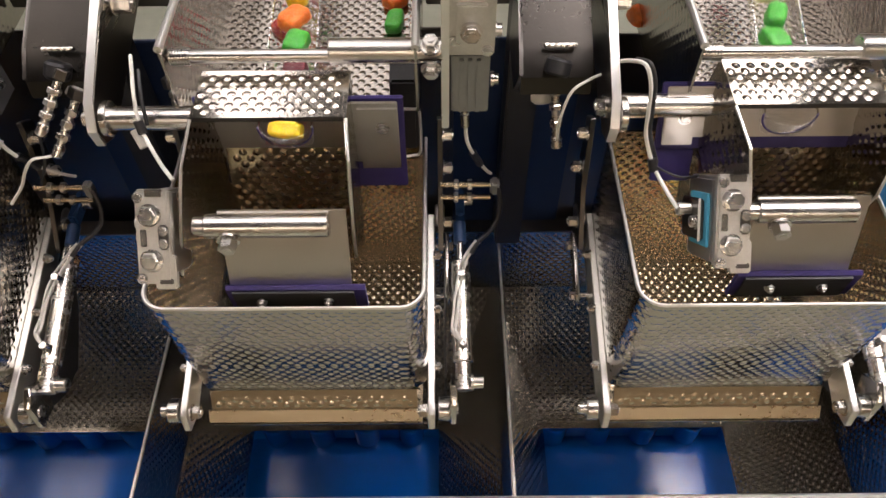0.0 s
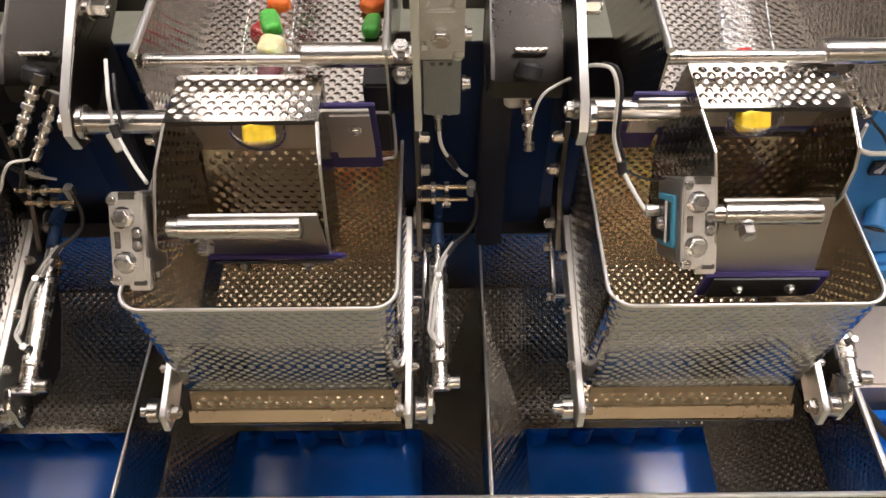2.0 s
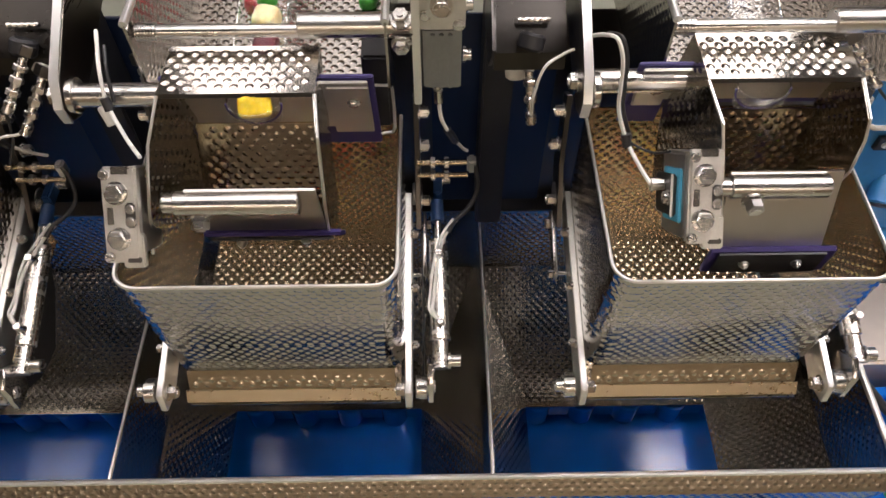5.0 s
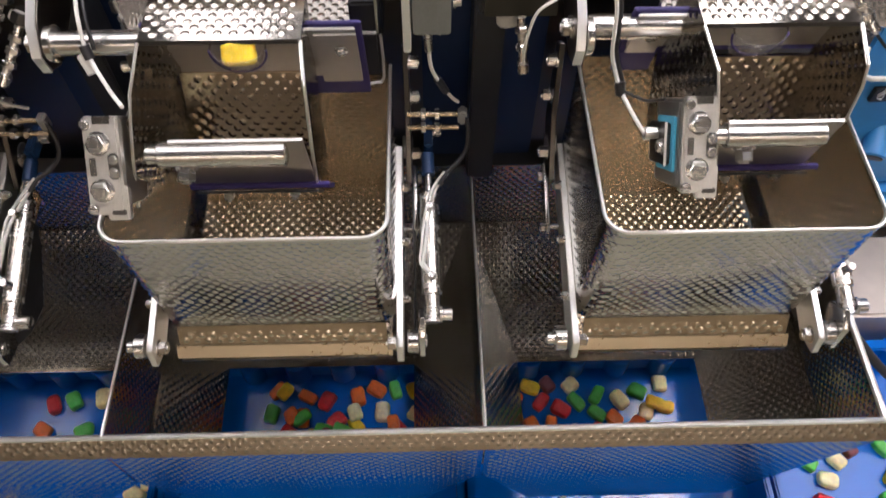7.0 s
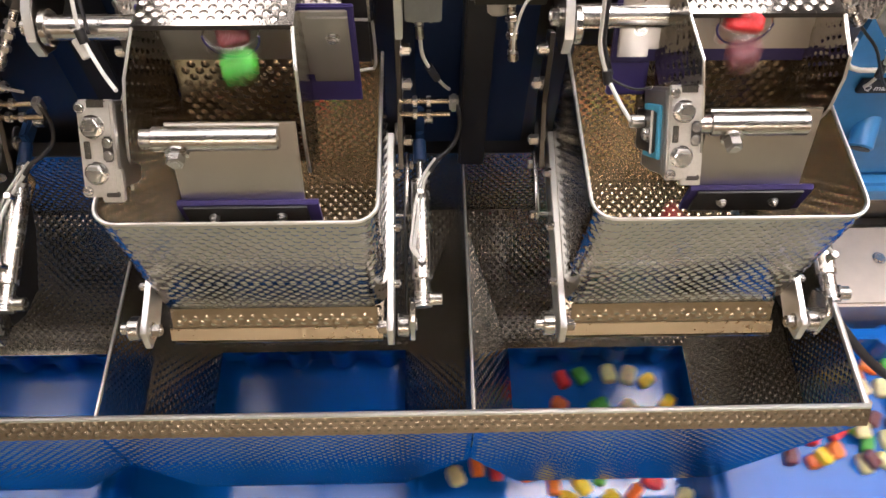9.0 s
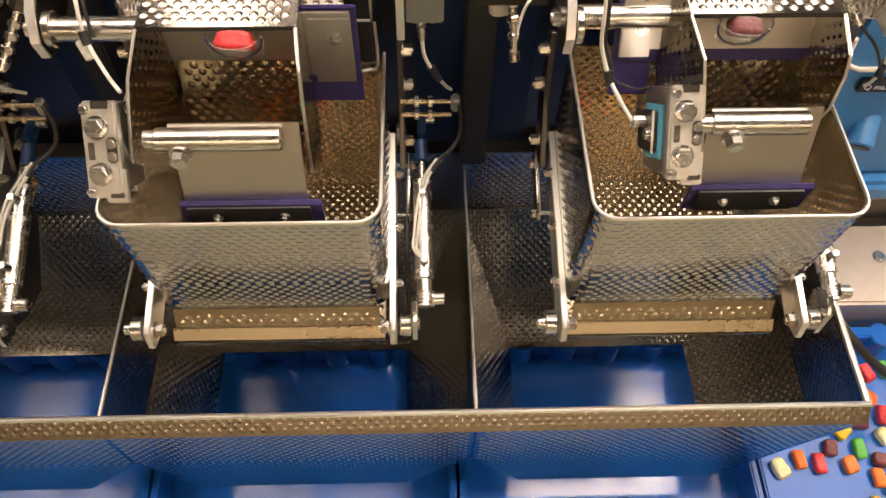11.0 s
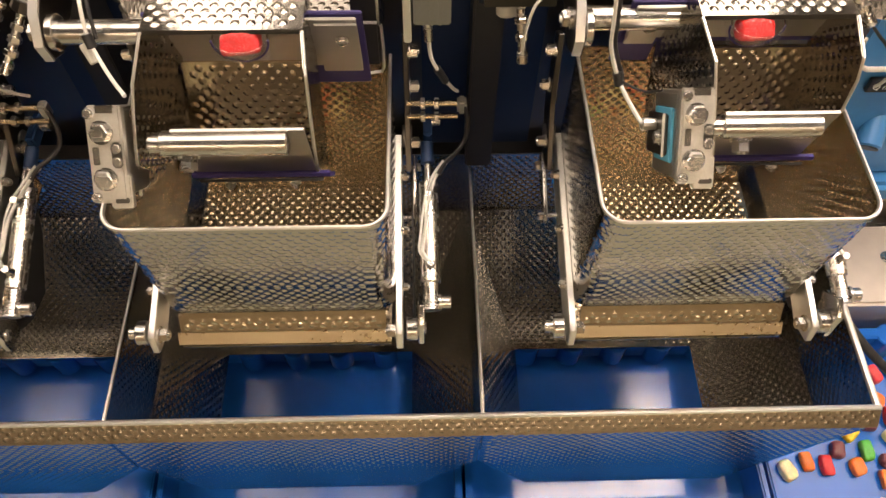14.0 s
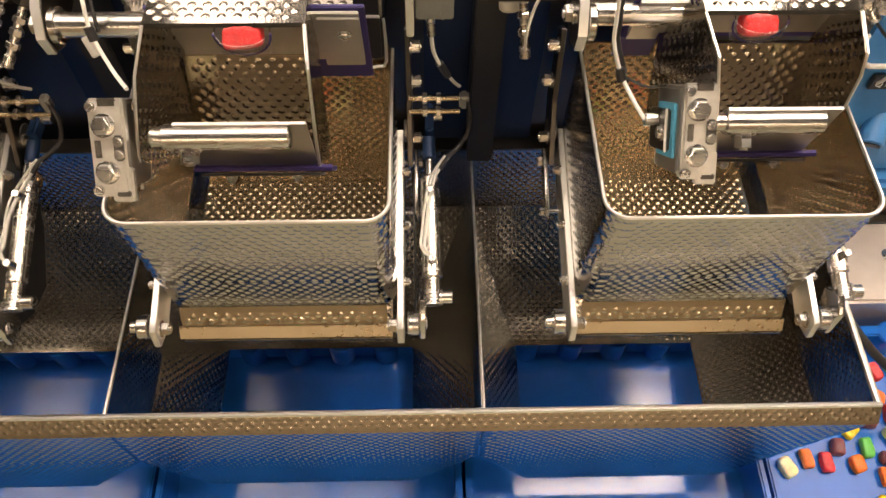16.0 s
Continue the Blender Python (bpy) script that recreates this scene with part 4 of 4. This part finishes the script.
probe((-0.226, 0.472, 1.446), (-0.246, 0.445, 1.413), [(-0.254, 0.44, 1.411), (-0.263, 0.435, 1.413), (-0.271, 0.432, 1.404), (-0.279, 0.43, 1.39), (-0.292, 0.425, 1.375)], "threaded steel probe beside a round white plastic disc", (-0.2265, 0.478, 1.446))
probe((0.123, 0.485, 1.457), (0.128, 0.46, 1.404), [(0.1275, 0.457, 1.412), (0.127, 0.455, 1.429), (0.133, 0.46, 1.452), (0.146, 0.465, 1.46), (0.154, 0.468, 1.462)], "threaded steel probe with white cable below a dark bracket", (0.117, 0.492, 1.427))
probe((-0.158, 0.478, 1.452), (-0.1545, 0.468, 1.424), [(-0.154, 0.462, 1.415), (-0.156, 0.455, 1.40)], "short threaded probe under the bearing plate", (-0.143, 0.486, 1.43), wire=BLACK)
probe((0.353, 0.478, 1.464), (0.372, 0.455, 1.441), [(0.385, 0.452, 1.428), (0.399, 0.45, 1.414), (0.43, 0.455, 1.37), (0.47, 0.46, 1.34)], "threaded steel probe with black cable beside the blue machine", wire=BLACK)


def bead_bracket(x0, x1, label):
    """Dark folded sheet that carries a probe, with a weld bead across it."""
    t = thing("probe_bracket", label, "bracket", "probe brackets")
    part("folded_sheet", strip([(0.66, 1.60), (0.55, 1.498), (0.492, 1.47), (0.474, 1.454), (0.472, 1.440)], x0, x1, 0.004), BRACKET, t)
    mid = (x0 + x1) / 2 + 0.002
    part("weld_bead", cable([(mid - 0.0115 + k * 0.0023, 0.487 + 0.0008 * (k % 2), 1.4725) for k in range(11)], 0.0017, n=2), POLISHED, t, "bright weld bead")
    part("grommet", tube((mid, 0.481, 1.466), (mid - 0.003, 0.474, 1.456), 0.0095, seg=24, chamfer=0.002), BLACK, t, "black rubber grommet")
    part("gusset", plate([(x0, 0.474, 1.456), (x0, 0.492, 1.47), (x0, 0.55, 1.498), (x0, 0.56, 1.42), (x0, 0.50, 1.42)], 0.003), DARK_STEEL, t)
    return t


bead_bracket(-0.262, -0.212, "dark folded steel bracket with a weld bead beside the bearing plate")
bead_bracket(0.098, 0.150, "dark folded steel bracket with a weld bead below the column")


# ---- blue machine and steel cover beside the last hopper ----
def blue_machine():
    t = thing("blue_machine", "blue enamelled machine housing with outlet pipe and plates", "machine")
    part("housing", box(0.5, 0.95, 0.62, 0.9, 1.03, 1.75, 0.012), BLUE_PAINT, t)
    part("foot", box(0.52, 0.95, 0.6, 0.92, 1.0, 1.035, 0.008), BLUE_PAINT, t)
    part("outlet_pipe", tube((0.592, 0.64, 1.145), (0.577, 0.598, 1.117), 0.0145, seg=24, chamfer=0.002), BLUE_PAINT, t)
    # The pipe end is closed; a black disc gives the shade inside
    part("pipe_mouth", tube((0.5775, 0.5994, 1.118), (0.5766, 0.5972, 1.1163), 0.0115, seg=24), BLACK, t, "black disc painting the shade of the pipe opening")
    part("seam_trim", cable([(0.505, 0.617, 1.27), (0.51, 0.617, 1.24), (0.525, 0.617, 1.228), (0.56, 0.617, 1.226), (0.8, 0.617, 1.226)], 0.003), WHITE_PLASTIC, t, "white rubber trim")
    part("plate", box(0.545, 0.68, 0.6165, 0.6195, 1.25, 1.36, 0.003), PAPER, t, "white instruction plate")
    part("label", box(0.54, 0.64, 0.613, 0.6195, 1.194, 1.213, 0.001), BLACK, t, "black rating label")
    fc = bpy.data.curves.new("label_text", "FONT")
    fc.body, fc.size, fc.extrude = "Q max. 25", 0.0105, 0.0003
    fo = new("label_text", fc)
    fo.parent = t
    fo.matrix_basis = pose(0.5445, 0.6124, 1.200, 90, 0, 0)
    fc.materials.append(PAPER)
    return t


def steel_cover():
    t = thing("conveyor_cover", "pale stainless conveyor drive cover with folded ledge", "cover")
    part("cover_box", box(0.51, 1.2, 0.475, 0.597, 0.80, 0.95, 0.004), PALE_STEEL, t)
    part("ledge", box(0.51, 1.2, 0.635, 0.70, 0.80, 0.955, 0.003), PALE_STEEL, t)
    part("cover_screw", bolt((0.668, 0.545, 0.95), (0, 0, 1), 0.007, 0.003, socket=True), POLISHED, t)
    return t


def black_hose():
    t = thing("black_hose", "black rubber hose hanging beside the hopper", "hose")
    part("hose", cable([(0.6, 0.62, 1.06), (0.56, 0.585, 1.08), (0.515, 0.54, 1.09), (0.505, 0.49, 1.075), (0.515, 0.45, 1.05), (0.545, 0.41, 1.02), (0.6, 0.37, 0.98), (0.68, 0.34, 0.95)], 0.0055, seg=12), BLACK, t)
    return t


blue_machine()
steel_cover()
black_hose()


# ---- candies ----
def candy_mesh(colour, k):
    """A soft rounded block with a slightly dented skin."""
    rnd = random.Random(hash_of(colour) * 7 + k)
    size = Vector((0.0084 * rnd.uniform(0.88, 1.12), 0.0120 * rnd.uniform(0.85, 1.1), 0.0058 * rnd.uniform(0.9, 1.15)))
    b = bmesh.new()
    bmesh.ops.create_icosphere(b, subdivisions=4, radius=1)
    for v in b.verts:
        n = (abs(v.co.x) ** 4.4 + abs(v.co.y) ** 4.4 + abs(v.co.z) ** 4.4) ** (1 / 4.4)
        p = v.co / n
        q = Vector((p.x * size.x, p.y * size.y, p.z * size.z))
        q.x *= 1 - 0.05 * p.z
        q.y *= 1 - 0.05 * p.z
        v.co = q * (1 + 0.11 * noise.noise(q * 95 + Vector((k * 3.1, hash_of(colour), 0))) + 0.035 * noise.noise(q * 330))
    me = bpy.data.meshes.new("gummy_candy")
    b.to_mesh(me)
    b.free()
    me.materials.append(CANDY[colour])
    for p in me.polygons:
        p.use_smooth = True
    return me


def hash_of(word):
    return sum(ord(c) * (i + 1) for i, c in enumerate(word))


SHAPES = {(c, k): candy_mesh(c, k) for c in CANDY for k in range(3)}
WORDS = {"red": "red", "orange": "orange", "yellow": "yellow", "green": "green", "white": "pale cream", "purple": "dark plum"}
rng = random.Random(11)


def candy(colour, where):
    ob = new("gummy_candy", SHAPES[colour, rng.randrange(3)])
    return tagged(ob, WORDS[colour] + " sugared fruit gummy candy " + where, "candy", "gummy candies")


# colours and the moment at which each one leaves its channel
DROPS = {
    1: [(0.05, "yellow"), (0.2, "red"), (0.38, "purple"), (0.6, "green"), (0.72, "orange"), (0.88, "yellow"), (1.05, "red"), (1.2, "green"), (1.4, "orange"),
        (7.2, "yellow"), (7.42, "purple"), (7.6, "purple"), (7.75, "white"), (7.9, "green"), (8.1, "orange"), (8.38, "red"), (8.72, "red"), (8.9, "green"),
        (9.05, "purple"), (9.3, "orange"), (9.6, "yellow"), (9.9, "red"), (10.2, "green"), (10.5, "white"), (10.8, "orange"), (11.2, "red"), (11.4, "white"),
        (11.72, "green"), (11.85, "yellow"), (11.95, "purple"), (12.12, "purple"), (99, "red"), (99, "purple"), (99, "green"), (99, "orange")],
    2: [(0.3, "yellow"), (0.4, "green"), (0.6, "green"), (1.5, "white"), (2.08, "yellow"), (2.5, "white"), (4.1, "red"), (7.9, "green"), (8.22, "yellow"),
        (8.35, "purple"), (8.55, "orange"), (8.65, "yellow"), (8.75, "red"), (8.9, "purple"), (9.1, "red"), (9.3, "orange"), (9.6, "green"), (9.9, "yellow"),
        (10.2, "red"), (10.5, "orange"), (10.8, "white"), (11.25, "purple"), (11.6, "green"), (11.8, "white"), (12.06, "orange"), (12.15, "white"), (12.25, "green"),
        (12.38, "red"), (13.05, "orange"), (99, "red"), (99, "purple"), (99, "yellow")],
}
GAPS = {1: [], 2: [(0.0, 0.05), (0.25, 0.0)]}
SECOND_LOT = {1: (99, 0.0), 2: (7, 0.4)}
CHANNEL_X = {k: CENTRES[k] + SPOUT[k][0] for k in (1, 2)}


def gap_at(rows, t):
    if not rows or t >= rows[-1][0]:
        return 0.0
    for (ta, a), (tb, b) in zip(rows, rows[1:]):
        if ta <= t <= tb:
            return a + (b - a) * (t - ta) / (tb - ta)
    return 0.0


TAKEN = {0: [], 1: [], 2: []}
# the corner of the first tray's heap: colour, x, y, turn
HEAP = [("white", 0.502, 0.290, 25), ("orange", 0.529, 0.300, 8), ("red", 0.553, 0.295, 0), ("purple", 0.572, 0.314, -10), ("orange", 0.592, 0.292, 15), ("yellow", 0.594, 0.334, -50),
        ("green", 0.609, 0.312, 0), ("purple", 0.618, 0.346, 80), ("red", 0.647, 0.412, 20), ("green", 0.672, 0.417, 30), ("red", 0.652, 0.355, -10), ("orange", 0.64, 0.378, 60), ("orange", 0.624, 0.276, 0), ("yellow", 0.615, 0.244, 60)]
heap_left = list(HEAP)


def tray_place(unit, rnd):
    """A resting pose in the tray that stands under a unit while it empties."""
    if unit == 0 and heap_left:
        _, x, y, turn = heap_left.pop(0)
        TAKEN[0].append((x - 3 * TRAY_PITCH, y))
        return x - 3 * TRAY_PITCH, y, BELT_Z + 0.0124 - 0.07 * (0.47 - y), turn
    left = TRAY_X0 + (unit - 2) * TRAY_PITCH
    a, b = {0: (0.17, 0.335), 1: (0.10, 0.30), 2: (0.06, 0.27)}[unit]
    lift = 0.012
    for _ in range(60):
        x, y = left + rnd.uniform(a, b), rnd.uniform(0.25 if unit == 0 else 0.29, 0.425)
        if all((x - u) ** 2 + (y - v) ** 2 > 0.0225 ** 2 for u, v in TAKEN[unit]):
            lift = 0.0
            break
    TAKEN[unit].append((x, y))
    return x, y, BELT_Z + 0.0124 - 0.07 * (0.47 - y) + lift, rnd.uniform(-80, 80)


def steps_after(t0):
    return [(t, n) for t, n in TRAY_STEPS if t > t0 and n is not None]


def fall_to_tray(unit, rnd, before):
    """Rows for the emptying and the ride on the belt."""
    x, y, z, turn = tray_place(unit, rnd)
    d = rnd.uniform(0, 0.1)
    bx, by, bz = before
    rows = [(6.5 + d, pose(bx, by, bz, 0, 0, turn)), (6.6 + d, pose((2 * bx + x) / 3, by - 0.005, 1.14, 25, 10, turn)), (6.7 + d, pose((bx + 2 * x) / 3, (by + y) / 2, 0.99, 40, 5, turn)), (6.8 + d, pose(x, y, z, 4, 0, turn))]
    return rows + [(t, pose(x + n * TRAY_PITCH, y, z, 4, 0, turn)) for t, n in steps_after(6.95)]


def feed_rows(unit, i, rnd):
    """One candy of a channel: it moves up as those ahead drop, then drops."""
    drops, gaps, cx = DROPS[unit], GAPS[unit], CHANNEL_X[unit]
    mine = drops[i][0] + 0.035
    sway, turn = rnd.uniform(-0.003, 0.003), rnd.uniform(-35, 35)

    def at(t):
        gone = sum(1 for d, _ in drops[:i] if d <= t + 1e-6)
        s = 0.030 * (i - gone) + gap_at(gaps, t)
        if i >= SECOND_LOT[unit][0]:
            s += SECOND_LOT[unit][1] * max(0.0, min(1.0, (7.85 - t) / 0.35))
        swing = (84 if turn > 0 else -84) if s < 0.02 else turn
        return pose(cx + (sway if s > 0.02 else 0) + SPOUT[unit][1] * s, 0.409 + SET_BACK[unit] + s, 1.467 + 0.003 * s, 0, 50 if s < 0.02 else 0, swing)

    times = {0.0}
    for d, _ in drops[:i]:
        if d < 16:
            times |= {d - 0.01, d + 0.12}
    times |= {t for t, _ in gaps} | {7.5, 7.85}
    rows = [(t, at(t if t < 0.01 else t - 0.0001)) for t in sorted(times) if 0 <= t < min(mine, 16.0) - 0.03]
    if mine > 16:
        return rows + [(16.0, at(16.0))]
    rows.append((mine, at(mine - 0.001)))
    for dt in (0.05, 0.1, 0.15, 0.2):
        rows.append((mine + dt, pose(cx + sway, 0.405 + SET_BACK[unit] - 0.12 * dt, 1.466 - 4.9 * dt * dt, 6 + 200 * dt, 60 * dt, 84 if turn > 0 else -84)))
    rest = (cx + rnd.uniform(-0.05, 0.03), rnd.uniform(0.385, 0.41), 1.183)
    rows.append((mine + 0.26, pose(*rest, 10, 0, turn)))
    if mine < 6.4:
        rows += fall_to_tray(unit, rnd, rest)
    else:
        rows.append((16.0, pose(*rest, 10, 0, turn)))
    return rows


PAN_CANDIES = [(1, "red", -0.093, 0.585), (1, "green", 0.0, 0.595), (1, "orange", 0.0, 0.625), (1, "yellow", 0.006, 0.66), (1, "red", -0.10, 0.70), (1, "green", -0.02, 0.70)]
for _, colour, x, y in PAN_CANDIES:
    ob = candy(colour, "lying in the feeder pan")
    ob.matrix_basis = pose(x, y, PAN_Z + 0.007, 0, 0, rng.uniform(-70, 70))


def move_candies():
    for unit, drops in DROPS.items():
        for i, (_, colour) in enumerate(drops):
            walk(candy(colour, "from the guide channel"), feed_rows(unit, i, rng))
    names = list(CANDY)
    for unit, count in ((0, 40), (1, 42), (2, 42)):
        for k in range(count):
            before = (CENTRES[unit] + rng.uniform(-0.08, 0.08), rng.uniform(0.385, 0.41), 1.183 + rng.choice((0, 0.012)))
            colour = HEAP[k][0] if unit == 0 and k < len(HEAP) else names[rng.randrange(6)]
            ob = candy(colour, "dumped into a blue tray")
            rows = fall_to_tray(unit, rng, before)
            first = rows[0][1]
            walk(ob, [(0.0, first)] + rows)
    spots = []
    while len(spots) < 22:
        x, y = TRAY_X0 + TRAY_PITCH + rng.uniform(0.06, 0.24), rng.uniform(0.22, 0.37)
        if all((x - u) ** 2 + (y - v) ** 2 > 0.0225 ** 2 for u, v in spots):
            spots.append((x, y))
            turn, z = rng.uniform(-80, 80), BELT_Z + 0.0124 - 0.07 * (0.47 - y)
            walk(candy(names[rng.randrange(6)], "lying in a blue tray"), [(t, pose(x + n * TRAY_PITCH, y, z, 4, 0, turn)) for t, n in TRAY_STEPS])
    ob = candy("orange", "sliding in the feeder pan")
    walk(ob, [(0.0, pose(0.212, 0.60, PAN_Z + 0.007, 0, 0, 20)), (0.3, pose(0.214, 0.585, PAN_Z + 0.007, 0, 0, 10)), (0.7, pose(0.216, 0.57, PAN_Z + 0.007, 0, 0, 5)), (1.2, pose(0.222, 0.7, PAN_Z + 0.007, 0, 0, 5)), (16.0, pose(0.222, 0.7, PAN_Z + 0.007, 0, 0, 5))])


def child(ob, name):
    return [c for c in ob.children_recursive if c.name.split(".")[0] == name][0]


# ---- keyed things ----
OPEN, SHUT = -21, 12
GATES = [
    [(0, OPEN), (16, OPEN)],
    [(0, OPEN), (1.35, OPEN), (1.5, SHUT), (7.15, SHUT), (7.3, OPEN), (12.2, OPEN), (12.35, SHUT), (16, SHUT)],
    [(0, OPEN), (3.25, OPEN), (3.4, SHUT), (3.65, SHUT), (3.8, OPEN), (5.2, OPEN), (5.35, SHUT), (7.15, SHUT), (7.3, OPEN), (13.1, OPEN), (13.25, SHUT), (16, SHUT)],
]
R_OPEN, R_SHUT = 0, 15
REAR = [
    [(0, R_OPEN), (16, R_OPEN)],
    [(0, R_OPEN), (1.35, R_OPEN), (1.5, R_SHUT), (7.15, R_SHUT), (7.3, R_OPEN), (11.0, R_OPEN), (11.15, R_SHUT), (16, R_SHUT)],
    [(0, -22), (1.7, -22), (1.85, R_SHUT), (7.15, R_SHUT), (7.3, -22), (13.1, -22), (13.25, R_SHUT), (16, R_SHUT)],
]
EMPTY = [(0, 0), (6.4, 0), (6.55, 0.35), (6.7, 1), (6.85, 0.2), (6.95, 0), (16, 0)]
TRAY_STEPS = [(0, 0), (7.1, 0), (7.55, 1), (8.45, 1), (9.18, 2), (9.9, 2), (10.5, 3), (16, 3)]


def motions():
    for u, rows, rear in zip(units, GATES, REAR):
        walk(child(u["drop_chute"], "gate_shaft"), [(t, pose(0, 0.366, 1.42, a)) for t, a in rows])
        walk(child(u["drop_chute"], "rear_shaft"), [(t, pose(0, 0.437, 1.452, a)) for t, a in rear])
        walk(child(u["weigh_hopper"], "floor_door"), [(t, pose(0, HINGE[0], HINGE[1], -45 * k)) for t, k in EMPTY])
        walk(child(u["weigh_hopper"], "back_door"), [(t, pose(0, HB - 0.004, RIM + 0.01, 28 * k)) for t, k in EMPTY])
    move_candies()
    for k, ob in enumerate(trays):
        walk(ob, [(t, pose(TRAY_X0 + (k - 5 + n) * TRAY_PITCH, 0, BELT_Z + 0.001)) for t, n in TRAY_STEPS])


motions()
